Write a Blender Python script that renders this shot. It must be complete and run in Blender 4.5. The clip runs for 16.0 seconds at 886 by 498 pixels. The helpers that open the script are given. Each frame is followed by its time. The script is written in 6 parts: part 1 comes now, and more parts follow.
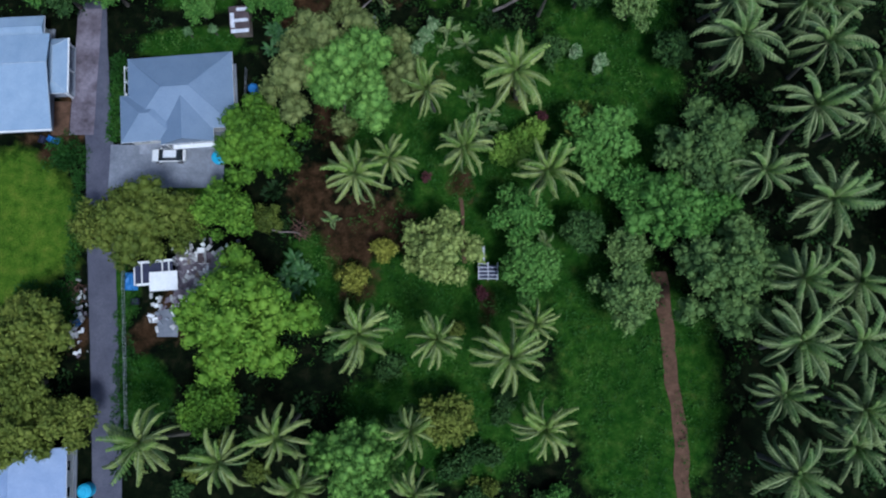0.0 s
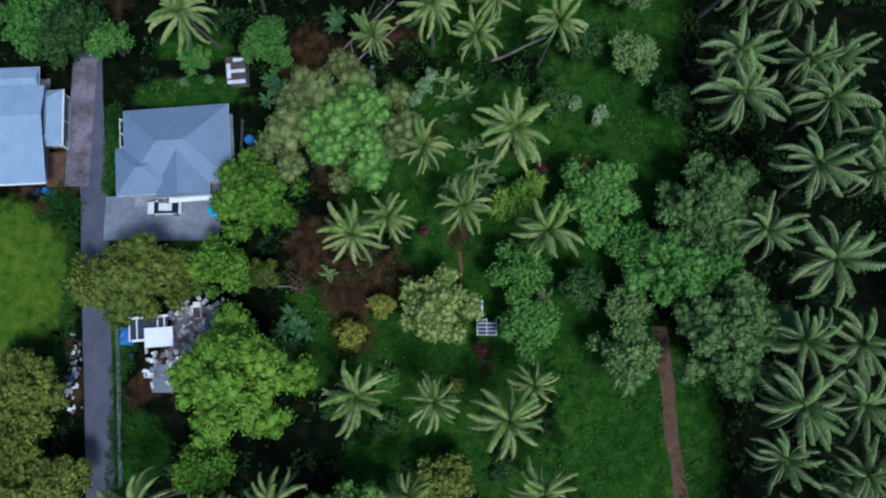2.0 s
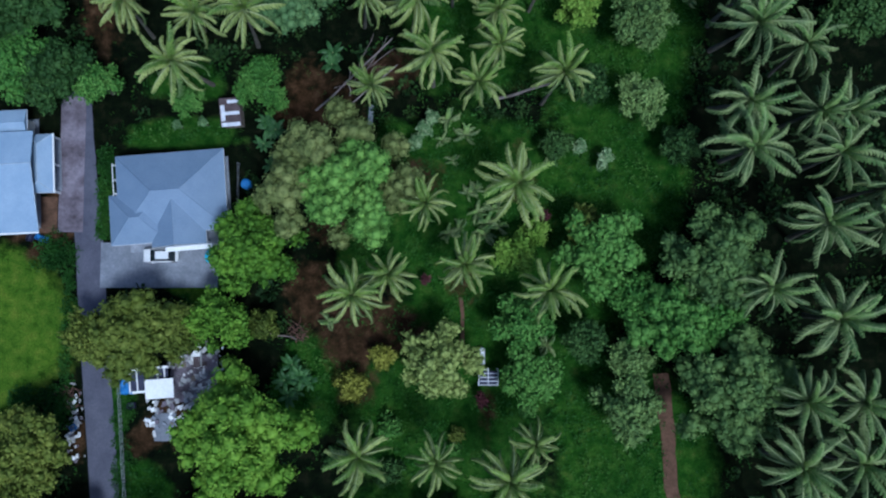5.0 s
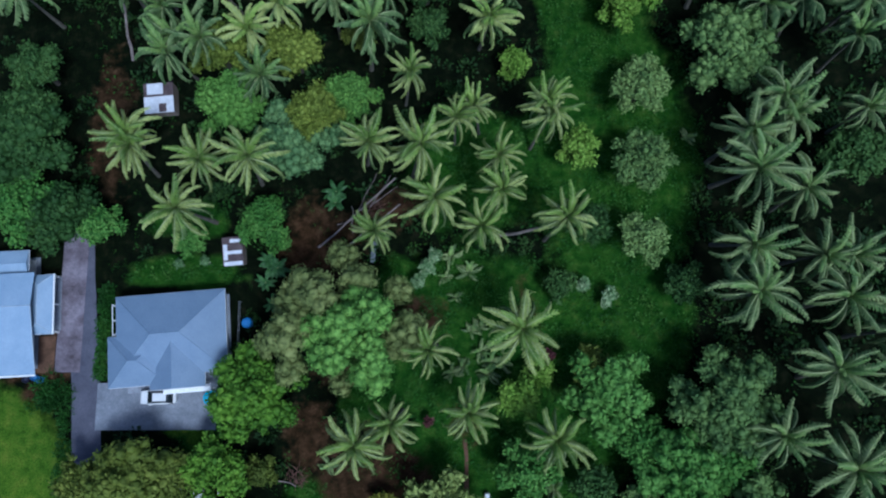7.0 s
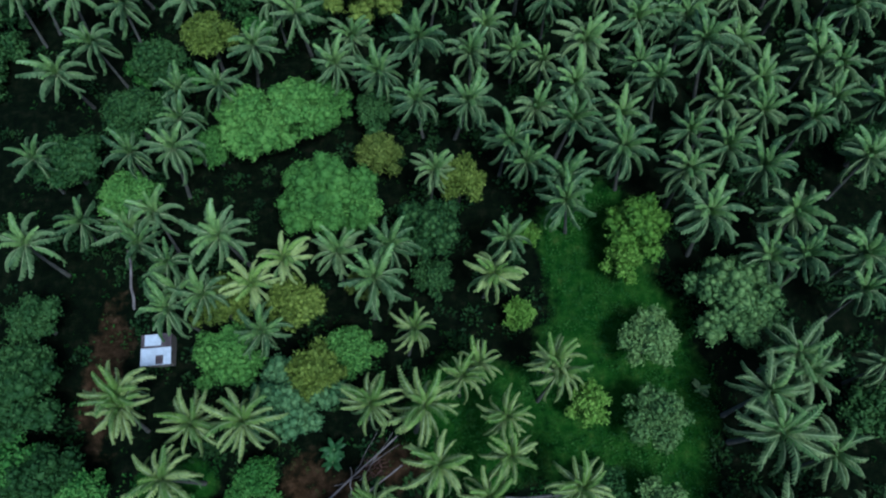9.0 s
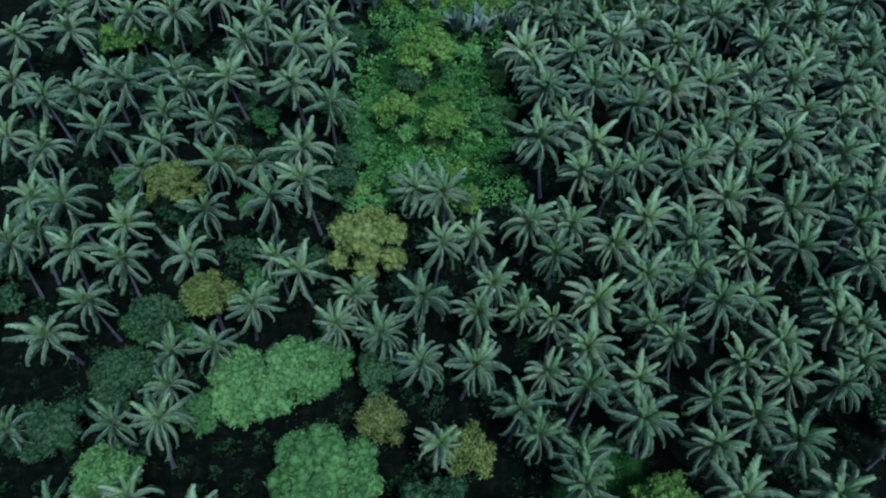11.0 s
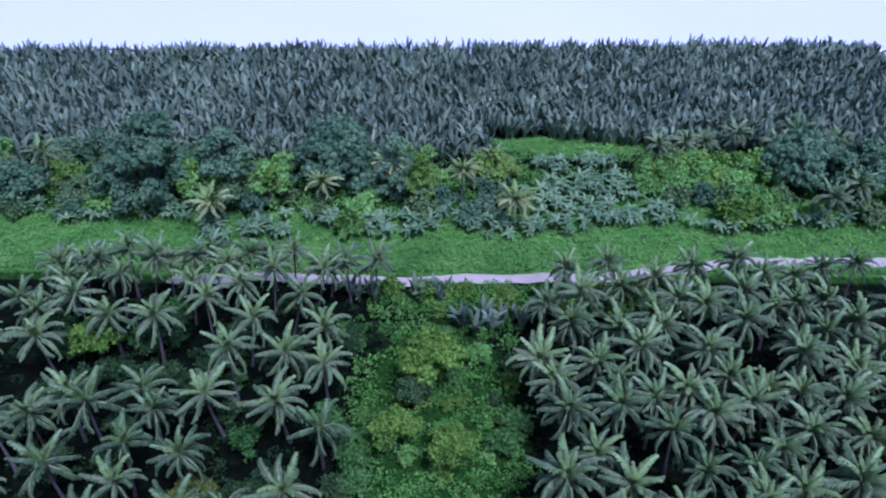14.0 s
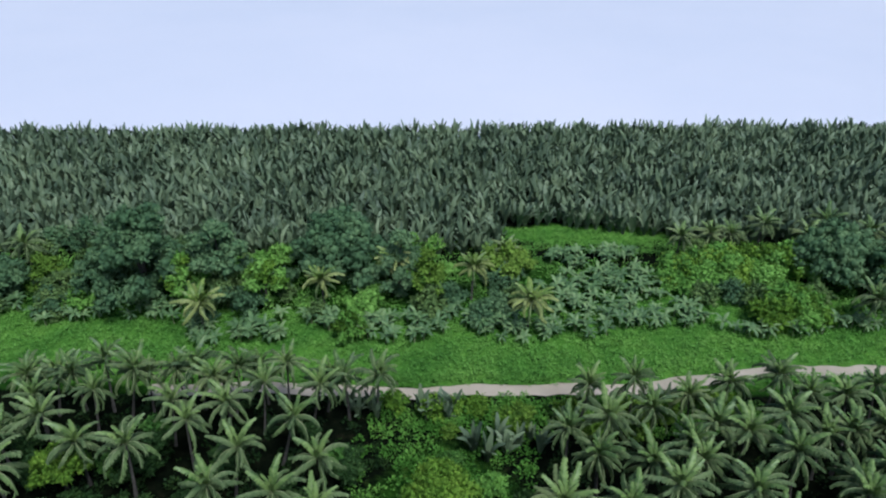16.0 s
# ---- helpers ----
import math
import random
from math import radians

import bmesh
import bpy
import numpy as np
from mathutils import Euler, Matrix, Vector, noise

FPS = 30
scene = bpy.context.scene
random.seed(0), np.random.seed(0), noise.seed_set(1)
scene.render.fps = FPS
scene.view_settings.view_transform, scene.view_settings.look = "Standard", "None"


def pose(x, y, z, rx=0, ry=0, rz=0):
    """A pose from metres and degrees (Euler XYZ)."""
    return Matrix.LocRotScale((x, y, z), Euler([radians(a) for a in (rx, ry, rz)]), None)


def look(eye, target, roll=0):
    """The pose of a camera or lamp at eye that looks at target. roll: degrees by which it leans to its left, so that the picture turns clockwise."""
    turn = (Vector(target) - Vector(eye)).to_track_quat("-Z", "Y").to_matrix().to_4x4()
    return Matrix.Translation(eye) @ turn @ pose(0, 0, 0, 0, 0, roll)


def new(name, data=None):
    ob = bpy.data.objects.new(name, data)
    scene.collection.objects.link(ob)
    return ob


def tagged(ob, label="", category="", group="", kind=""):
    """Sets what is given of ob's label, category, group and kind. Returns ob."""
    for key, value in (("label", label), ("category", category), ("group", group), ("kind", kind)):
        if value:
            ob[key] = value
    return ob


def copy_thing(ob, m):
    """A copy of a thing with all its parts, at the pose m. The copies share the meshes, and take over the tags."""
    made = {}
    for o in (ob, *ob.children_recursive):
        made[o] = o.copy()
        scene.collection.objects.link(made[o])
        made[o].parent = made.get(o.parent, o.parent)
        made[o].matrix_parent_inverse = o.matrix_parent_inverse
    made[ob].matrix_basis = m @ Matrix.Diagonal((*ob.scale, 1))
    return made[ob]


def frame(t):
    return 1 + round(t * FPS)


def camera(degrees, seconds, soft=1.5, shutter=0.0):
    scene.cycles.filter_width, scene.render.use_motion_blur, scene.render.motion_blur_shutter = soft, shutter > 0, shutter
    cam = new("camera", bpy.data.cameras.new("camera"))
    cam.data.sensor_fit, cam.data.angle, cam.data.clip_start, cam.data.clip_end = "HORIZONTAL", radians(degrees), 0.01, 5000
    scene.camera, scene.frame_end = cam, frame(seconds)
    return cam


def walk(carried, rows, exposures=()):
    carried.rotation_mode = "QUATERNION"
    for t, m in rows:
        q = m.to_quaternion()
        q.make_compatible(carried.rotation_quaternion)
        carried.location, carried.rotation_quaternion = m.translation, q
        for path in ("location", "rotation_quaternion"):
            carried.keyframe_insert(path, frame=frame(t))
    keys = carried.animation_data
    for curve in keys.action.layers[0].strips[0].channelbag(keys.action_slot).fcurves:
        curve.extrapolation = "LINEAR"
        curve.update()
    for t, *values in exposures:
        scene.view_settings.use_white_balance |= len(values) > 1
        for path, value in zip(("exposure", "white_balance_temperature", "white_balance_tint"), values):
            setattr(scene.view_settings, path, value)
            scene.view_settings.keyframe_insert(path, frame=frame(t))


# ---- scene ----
cam = camera(64.0, 16.0, soft=2.15)
METRES, EYE, TILT, LEAN, TURN = 86.8, 88.0, 0.0, 0.0, -1.9
ROWS = [
    (0.0, 0.0, 0.0, 0.0, 1.91, -82.35, -0.26),
    (0.5, -0.001, 0.0199, 0.0026, 2.11, -82.28, -0.28),
    (1.0, -0.0007, 0.0372, 0.0033, 2.03, -82.28, -0.29),
    (1.5, -0.0004, 0.0557, 0.0022, 1.98, -82.31, -0.29),
    (2.0, -0.0008, 0.0778, 0.0008, 1.97, -82.34, -0.31),
    (2.5, -0.0013, 0.1013, -0.0011, 2.01, -82.34, -0.33),
    (3.0, -0.0026, 0.1265, -0.0016, 2.02, -82.35, -0.35),
    (3.5, -0.0042, 0.1526, -0.0011, 2.01, -82.47, -0.38),
    (4.0, -0.0066, 0.1752, 0.0001, 1.98, -82.39, -0.45),
    (4.2, -0.0075, 0.1847, 0.0004, 1.96, -82.4, -0.46),
    (5.4, -0.0119, 0.2415, 0.0007, 1.82, -88.2, -0.48),
    (6.3, -0.0152, 0.2857, 0.0009, 1.75, -86.05, -0.48),
    (6.5, -0.0159, 0.2957, 0.0009, 1.74, -84.67, -0.48),
    (7.0, -0.0171, 0.3209, 0.001, 1.68, -81.15, -0.42),
    (7.5, -0.0194, 0.3457, 0.0012, 1.68, -77.66, -0.43),
    (8.0, -0.0221, 0.3731, 0.0006, 1.64, -74.19, -0.45),
    (8.5, -0.0248, 0.4027, -0.0002, 1.65, -70.71, -0.46),
    (9.0, -0.0279, 0.4366, -0.0001, 1.62, -67.16, -0.49),
    (11.5, -0.0439, 0.6135, 0.0094, 1.77, -48.87, -0.52),
    (12.0, -0.0478, 0.6544, 0.0088, 1.77, -45.06, -0.53),
    (12.5, -0.051, 0.6976, 0.0087, 1.73, -41.46, -0.55),
    (13.0, -0.0552, 0.7439, 0.0066, 1.69, -37.76, -0.59),
    (13.5, -0.0597, 0.7875, 0.0053, 1.64, -35.06, -0.62),
    (14.0, -0.0639, 0.8289, 0.0048, 1.63, -34.84, -0.64),
    (14.5, -0.068, 0.8709, 0.0049, 1.77, -34.81, -0.67),
    (15.0, -0.0708, 0.915, 0.0036, 1.89, -34.78, -0.63),
    (15.5, -0.0737, 0.9581, 0.0036, 2.06, -30.56, -0.57),
    (16.0, -0.0759, 0.9958, 0.0008, 2.1, -29.61, -0.52),
]
walk(cam, [(t, pose(0, 0, EYE, TILT, LEAN, TURN) @ pose(METRES * x, METRES * y, METRES * z, 90 + pitch, roll, yaw)) for t, x, y, z, yaw, pitch, roll in ROWS],
     [(0.0, 0.46, 5200, 7), (4.0, 0.46, 5000, 4), (6.5, 0.46, 4850, 6), (9.0, 0.4, 4620, -2), (11.4, 0.48, 4300, 36), (12.8, 0.6, 4330, 54), (14.0, 0.62, 4450, 48), (15.3, 0.66, 4850, 30), (15.7, 0.6, 5150, 18), (16.0, 0.32, 5400, 12)])
# ---------------------------------------------------------------- light
world = bpy.data.worlds.new("overcast_sky")
scene.world = world
world.use_nodes = True
wn = world.node_tree.nodes
sky = wn.new("ShaderNodeTexSky")
sky.sky_type, sky.sun_disc = "NISHITA", False
sky.sun_elevation, sky.sun_rotation = radians(63), radians(146)
sky.air_density, sky.dust_density = 1.0, 3.0
wn["Background"].inputs["Strength"].default_value = 0.078
cloud = wn.new("ShaderNodeTexNoise")
cloud.inputs["Scale"].default_value, cloud.inputs["Detail"].default_value = 2.2, 5.0
veil = wn.new("ShaderNodeMapRange")
veil.inputs[1].default_value, veil.inputs[2].default_value, veil.inputs[3].default_value, veil.inputs[4].default_value = 0.3, 0.7, 0.94, 1.08
tint = wn.new("ShaderNodeMix")
tint.data_type, tint.blend_type = "RGBA", "MULTIPLY"
tint.inputs[0].default_value = 1.0
sky_coord = wn.new("ShaderNodeTexCoord")
world.node_tree.links.new(sky_coord.outputs["Generated"], cloud.inputs["Vector"])
world.node_tree.links.new(cloud.outputs["Fac"], veil.inputs[0])
world.node_tree.links.new(sky.outputs[0], tint.inputs[6])
world.node_tree.links.new(veil.outputs[0], tint.inputs[7])
world.node_tree.links.new(tint.outputs[2], wn["Background"].inputs["Color"])
sun = new("sun", bpy.data.lights.new("sun", "SUN"))
sun.data.energy, sun.data.angle, sun.data.color = 2.0, radians(13), (1.0, 0.97, 0.92)
sun.matrix_world = look((0, 0, 60), (-0.28, 0.42, 59.0))


# ---------------------------------------------------------------- materials
def material(name, rough=0.6, metal=0.0, spec=0.4):
    m = bpy.data.materials.new(name)
    m.use_nodes = True
    b = m.node_tree.nodes["Principled BSDF"]
    b.inputs["Roughness"].default_value = rough
    b.inputs["Metallic"].default_value = metal
    b.inputs["Specular IOR Level"].default_value = spec
    return m, m.node_tree.nodes, m.node_tree.links, b


def rgba(c):
    return (c[0], c[1], c[2], 1.0)


def ramp_of(nodes, stops):
    r = nodes.new("ShaderNodeValToRGB")
    e = r.color_ramp.elements
    while len(e) < len(stops):
        e.new(0.5)
    for k, (p, c) in enumerate(stops):
        e[k].position, e[k].color = p, rgba(c)
    return r


def noise_of(nodes, links, scale, detail=4.0, rough=0.6, coord="Object"):
    tc = nodes.new("ShaderNodeTexCoord")
    n = nodes.new("ShaderNodeTexNoise")
    n.inputs["Scale"].default_value, n.inputs["Detail"].default_value = scale, detail
    n.inputs["Roughness"].default_value = rough
    links.new(tc.outputs[coord], n.inputs["Vector"])
    return n


def mix_of(nodes, links, a, b, fac, kind="MIX"):
    m = nodes.new("ShaderNodeMix")
    m.data_type, m.blend_type = "RGBA", kind
    for socket, v in ((m.inputs[6], a), (m.inputs[7], b), (m.inputs[0], fac)):
        if isinstance(v, (tuple, list)):
            socket.default_value = rgba(v)
        elif isinstance(v, (int, float)):
            socket.default_value = v
        else:
            links.new(v, socket)
    return m.outputs[2]


def leaf_material(name, dark, mid, light, patch=0.35, rough=0.65, spec=0.12, island=0.32):
    """Foliage: leaf to leaf variation, plus drifts of lighter and darker growth over the crown."""
    m, n, l, b = material(name, rough, 0.0, spec)
    geo = n.new("ShaderNodeNewGeometry")
    info = n.new("ShaderNodeObjectInfo")
    big = noise_of(n, l, patch, 3.0)
    add = n.new("ShaderNodeMath")
    add.operation = "MULTIPLY_ADD"
    add.inputs[1].default_value = island
    l.new(geo.outputs["Random Per Island"], add.inputs[0])
    half = n.new("ShaderNodeMath")
    half.operation = "MULTIPLY_ADD"
    half.inputs[1].default_value, half.inputs[2].default_value = 1.5, -0.5
    l.new(big.outputs["Fac"], half.inputs[0])
    half.inputs[2].default_value = -0.3 - island / 2
    l.new(half.outputs[0], add.inputs[2])
    own = n.new("ShaderNodeMath")
    own.operation = "MULTIPLY_ADD"
    own.inputs[1].default_value, own.inputs[2].default_value = 0.5, -0.13
    l.new(info.outputs["Random"], own.inputs[0])
    tot = n.new("ShaderNodeMath")
    l.new(add.outputs[0], tot.inputs[0])
    l.new(own.outputs[0], tot.inputs[1])
    r = ramp_of(n, ((0.1, dark), (0.5, mid), (0.9, light)))
    l.new(tot.outputs[0], r.inputs[0])
    l.new(r.outputs[0], b.inputs["Base Color"])
    return m


def mottled(name, a, c, scale=1.2, fine=14.0, rough=0.75, metal=0.0, bump=0.25, spec=0.3, island=0.0):
    """A weathered solid surface: broad stains and fine grain."""
    m, n, l, b = material(name, rough, metal, spec)
    broad, grain = noise_of(n, l, scale, 5.0), noise_of(n, l, fine, 3.0)
    r = ramp_of(n, ((0.3, a), (0.7, c)))
    l.new(broad.outputs["Fac"], r.inputs[0])
    shade = ramp_of(n, ((0.3, (0.7, 0.7, 0.7)), (0.7, (1.12, 1.12, 1.12))))
    l.new(grain.outputs["Fac"], shade.inputs[0])
    col = mix_of(n, l, r.outputs[0], shade.outputs[0], 0.8, "MULTIPLY")
    if island:
        info = n.new("ShaderNodeObjectInfo")
        tone = ramp_of(n, ((0.0, (1 - island,) * 3), (1.0, (1 + island,) * 3)))
        l.new(info.outputs["Random"], tone.inputs[0])
        col = mix_of(n, l, col, tone.outputs[0], 1.0, "MULTIPLY")
    l.new(col, b.inputs["Base Color"])
    bp = n.new("ShaderNodeBump")
    bp.inputs["Strength"].default_value, bp.inputs["Distance"].default_value = bump, 0.05
    l.new(grain.outputs["Fac"], bp.inputs["Height"])
    l.new(bp.outputs[0], b.inputs["Normal"])
    return m


def roof_material(name, a, c, pitch=0.25, rough=0.5):
    """Painted ribbed steel sheet, faded and streaked."""
    m, n, l, b = material(name, rough, 0.0, 0.4)
    broad, fine = noise_of(n, l, 0.5, 4.0), noise_of(n, l, 7.0, 3.0)
    r = ramp_of(n, ((0.3, a), (0.72, c)))
    l.new(broad.outputs["Fac"], r.inputs[0])
    shade = ramp_of(n, ((0.25, (0.82, 0.82, 0.84)), (0.7, (1.06, 1.06, 1.06))))
    l.new(fine.outputs["Fac"], shade.inputs[0])
    l.new(mix_of(n, l, r.outputs[0], shade.outputs[0], 0.8, "MULTIPLY"), b.inputs["Base Color"])
    return m


def ground_material():
    m, n, l, b = material("ground_cover", 0.95, 0.0, 0.02)
    att = n.new("ShaderNodeAttribute")
    att.attribute_name = "cover"
    sep = n.new("ShaderNodeSeparateColor")
    l.new(att.outputs["Color"], sep.inputs[0])
    big, mid, fine = noise_of(n, l, 0.09, 5.0), noise_of(n, l, 0.7, 5.0, 0.65), noise_of(n, l, 5.0, 4.0, 0.7)
    # leaf litter near-black: the deep shade under the palms is in its colour
    shaded_litter = ramp_of(n, ((0.3, (0.002, 0.003, 0.002)), (0.52, (0.004, 0.007, 0.003)), (0.78, (0.016, 0.016, 0.009))))
    l.new(mid.outputs["Fac"], shaded_litter.inputs[0])
    grass = ramp_of(n, ((0.26, (0.005, 0.021, 0.003)), (0.46, (0.016, 0.054, 0.006)), (0.60, (0.030, 0.076, 0.010)), (0.78, (0.070, 0.092, 0.020))))
    l.new(mid.outputs["Fac"], grass.inputs[0])
    lawn = ramp_of(n, ((0.28, (0.026, 0.066, 0.006)), (0.5, (0.060, 0.118, 0.011)), (0.75, (0.115, 0.150, 0.020))))
    l.new(mid.outputs["Fac"], lawn.inputs[0])
    soil = ramp_of(n, ((0.3, (0.010, 0.010, 0.005)), (0.48, (0.032, 0.018, 0.010)), (0.62, (0.056, 0.032, 0.018)), (0.8, (0.100, 0.066, 0.040))))
    l.new(mid.outputs["Fac"], soil.inputs[0])

    def edge(socket, width=0.55, low=0.62, high=0.92):
        """A ragged edge: the cover's weight broken up by noise."""
        a = n.new("ShaderNodeMath")
        a.operation = "MULTIPLY_ADD"
        a.inputs[1].default_value = width
        l.new(mid.outputs["Fac"], a.inputs[0])
        l.new(socket, a.inputs[2])
        s = n.new("ShaderNodeMapRange")
        s.inputs[1].default_value, s.inputs[2].default_value = low, high
        l.new(a.outputs[0], s.inputs[0])
        return s.outputs[0]

    meadow = ramp_of(n, ((0.28, (0.045, 0.135, 0.018)), (0.5, (0.085, 0.215, 0.030)), (0.75, (0.140, 0.290, 0.048))))
    l.new(mid.outputs["Fac"], meadow.inputs[0])
    col = mix_of(n, l, shaded_litter.outputs[0], grass.outputs[0], edge(sep.outputs[0]))
    col = mix_of(n, l, col, meadow.outputs[0], edge(att.outputs["Alpha"]))
    col = mix_of(n, l, col, lawn.outputs[0], edge(sep.outputs[2]))
    col = mix_of(n, l, col, soil.outputs[0], edge(sep.outputs[1], 1.5, 1.15, 1.65))
    grain = ramp_of(n, ((0.3, (0.45, 0.48, 0.45)), (0.7, (1.4, 1.38, 1.35))))
    l.new(fine.outputs["Fac"], grain.inputs[0])
    col = mix_of(n, l, col, grain.outputs[0], 0.9, "MULTIPLY")
    drift = ramp_of(n, ((0.3, (0.75, 0.8, 0.8)), (0.7, (1.2, 1.12, 1.0))))
    l.new(big.outputs["Fac"], drift.inputs[0])
    l.new(mix_of(n, l, col, drift.outputs[0], 1.0, "MULTIPLY"), b.inputs["Base Color"])
    bp = n.new("ShaderNodeBump")
    bp.inputs["Strength"].default_value, bp.inputs["Distance"].default_value = 0.6, 0.25
    l.new(fine.outputs["Fac"], bp.inputs["Height"])
    l.new(bp.outputs[0], b.inputs["Normal"])
    return m


def water_material(name, a, c, scale, rough):
    m, n, l, b = material(name, rough, 0.0, 0.5)
    broad = noise_of(n, l, scale, 4.0)
    r = ramp_of(n, ((0.35, a), (0.68, c)))
    l.new(broad.outputs["Fac"], r.inputs[0])
    l.new(r.outputs[0], b.inputs["Base Color"])
    rip = noise_of(n, l, 1.5, 3.0)
    bp = n.new("ShaderNodeBump")
    bp.inputs["Strength"].default_value, bp.inputs["Distance"].default_value = 0.08, 0.05
    l.new(rip.outputs["Fac"], bp.inputs["Height"])
    l.new(bp.outputs[0], b.inputs["Normal"])
    return m


GROUND = ground_material()
# near-white base: the reflection of the hazy sky painted into the estuary
SEA_SHEEN = water_material("estuary_water_sky_sheen", (0.70, 0.71, 0.735), (0.77, 0.76, 0.77), 0.004, 0.35)
RIVER = water_material("silty_water", (0.38, 0.32, 0.225), (0.51, 0.435, 0.315), 0.08, 0.4)
ASPHALT = mottled("asphalt", (0.060, 0.060, 0.085), (0.098, 0.098, 0.128), 0.35, 6.0, 0.85)
CONCRETE = mottled("stained_concrete", (0.14, 0.15, 0.18), (0.235, 0.25, 0.29), 0.45, 5.0, 0.85, island=0.25)
APRON = mottled("worn_paving", (0.060, 0.046, 0.056), (0.225, 0.195, 0.235), 0.45, 3.5, 0.85)
PALE_CONCRETE = mottled("pale_concrete", (0.25, 0.25, 0.255), (0.54, 0.53, 0.53), 0.8, 6.0, 0.85, island=0.3)
TRACK = mottled("trodden_earth", (0.062, 0.033, 0.018), (0.125, 0.068, 0.042), 0.9, 4.0, 0.95)
ROOF_GREY = roof_material("grey_roof_sheet", (0.150, 0.205, 0.290), (0.180, 0.238, 0.325))
ROOF_PALE = roof_material("pale_blue_roof_sheet", (0.215, 0.295, 0.40), (0.27, 0.35, 0.455))
RIDGE_CAP = mottled("pale_ridge_sheet", (0.27, 0.33, 0.42), (0.36, 0.42, 0.50), 1.0, 8.0, 0.5, bump=0.05)
ROOF_BLUE = roof_material("faded_blue_roof_sheet", (0.20, 0.27, 0.42), (0.26, 0.33, 0.48))
WALL = mottled("painted_render", (0.52, 0.51, 0.48), (0.66, 0.65, 0.62), 0.6, 8.0, 0.8)
WHITE = mottled("white_paint", (0.72, 0.72, 0.72), (0.82, 0.82, 0.82), 1.5, 10.0, 0.5, bump=0.05)
GLASS = material("dark_window_glass", 0.08, 0.0, 0.6)[0]
GLASS.node_tree.nodes["Principled BSDF"].inputs["Base Color"].default_value = (0.02, 0.025, 0.03, 1)
CAR_PAINT = mottled("white_car_paint", (0.66, 0.66, 0.67), (0.72, 0.72, 0.73), 2.0, 30.0, 0.25, bump=0.0, spec=0.6)
RUBBER = mottled("black_rubber", (0.02, 0.02, 0.02), (0.035, 0.035, 0.035), 3.0, 30.0, 0.8)
STEEL = mottled("bare_steel", (0.45, 0.46, 0.48), (0.6, 0.6, 0.62), 3.0, 20.0, 0.4, 0.8)
NAVY = mottled("navy_tarp", (0.020, 0.022, 0.05), (0.035, 0.038, 0.075), 1.5, 12.0, 0.6)
BLUE = mottled("blue_plastic", (0.03, 0.13, 0.36), (0.05, 0.19, 0.46), 1.5, 12.0, 0.45)
CYAN = mottled("cyan_plastic", (0.04, 0.32, 0.52), (0.07, 0.40, 0.60), 1.5, 12.0, 0.45)
RUST = mottled("rusty_sheet", (0.045, 0.030, 0.032), (0.10, 0.072, 0.075), 1.2, 9.0, 0.7)
SHED_SHEET = mottled("weathered_zinc", (0.46, 0.47, 0.52), (0.66, 0.67, 0.72), 1.2, 9.0, 0.45)
TIMBER = mottled("weathered_timber", (0.13, 0.10, 0.08), (0.24, 0.20, 0.17), 1.5, 12.0, 0.85)
BARK = mottled("palm_bark", (0.060, 0.054, 0.042), (0.125, 0.115, 0.092), 1.2, 9.0, 0.9, bump=0.5)
TREE_BARK = mottled("tree_bark", (0.05, 0.042, 0.034), (0.11, 0.095, 0.08), 1.0, 9.0, 0.9, bump=0.5)
DRY_TWIG = mottled("dry_red_twig", (0.075, 0.034, 0.026), (0.16, 0.085, 0.065), 1.0, 9.0, 0.9)
DEADWOOD = mottled("bleached_deadwood", (0.13, 0.10, 0.095), (0.30, 0.25, 0.23), 1.0, 9.0, 0.9)
RIB = mottled("frond_rib", (0.19, 0.23, 0.095), (0.31, 0.355, 0.16), 1.0, 9.0, 0.6)
PALM_YOUNG = leaf_material("young_palm_leaf", (0.064, 0.114, 0.020), (0.122, 0.200, 0.032), (0.221, 0.309, 0.059), 0.5, 0.45, 0.35)
PALM_YOUNG_COOL = leaf_material("fresh_palm_leaf", (0.054, 0.104, 0.026), (0.110, 0.184, 0.044), (0.200, 0.290, 0.076), 0.5, 0.45, 0.35)
PALM_WARM = leaf_material("warm_palm_leaf", (0.100, 0.140, 0.036), (0.196, 0.244, 0.064), (0.325, 0.370, 0.115), 0.5, 0.55, 0.2, 0.25)
PALM_MID = leaf_material("green_palm_leaf", (0.044, 0.076, 0.026), (0.096, 0.140, 0.046), (0.188, 0.236, 0.084), 0.5, 0.55, 0.2, 0.25)
PALM_COOL = leaf_material("cool_palm_leaf", (0.028, 0.056, 0.021), (0.064, 0.106, 0.036), (0.130, 0.182, 0.066), 0.5, 0.6, 0.16, 0.26)
PALM_OLD = leaf_material("old_palm_leaf", (0.050, 0.081, 0.025), (0.095, 0.149, 0.044), (0.162, 0.251, 0.076), 0.5, 0.6, 0.3)
NIPA_LEAF = leaf_material("nipa_leaf", (0.050, 0.080, 0.045), (0.112, 0.162, 0.082), (0.200, 0.262, 0.130), 0.10, 0.55, 0.3, 0.4)
BANANA_YOUNG = leaf_material("deep_banana_leaf", (0.016, 0.046, 0.013), (0.036, 0.088, 0.024), (0.070, 0.145, 0.042), 0.4, 0.5, 0.2)
BANANA_LEAF = leaf_material("banana_leaf", (0.052, 0.108, 0.036), (0.104, 0.186, 0.062), (0.192, 0.285, 0.102), 0.3, 0.5, 0.25)
WEED = leaf_material("weed_leaf", (0.010, 0.036, 0.005), (0.026, 0.080, 0.010), (0.074, 0.146, 0.022), 0.16, island=0.2)
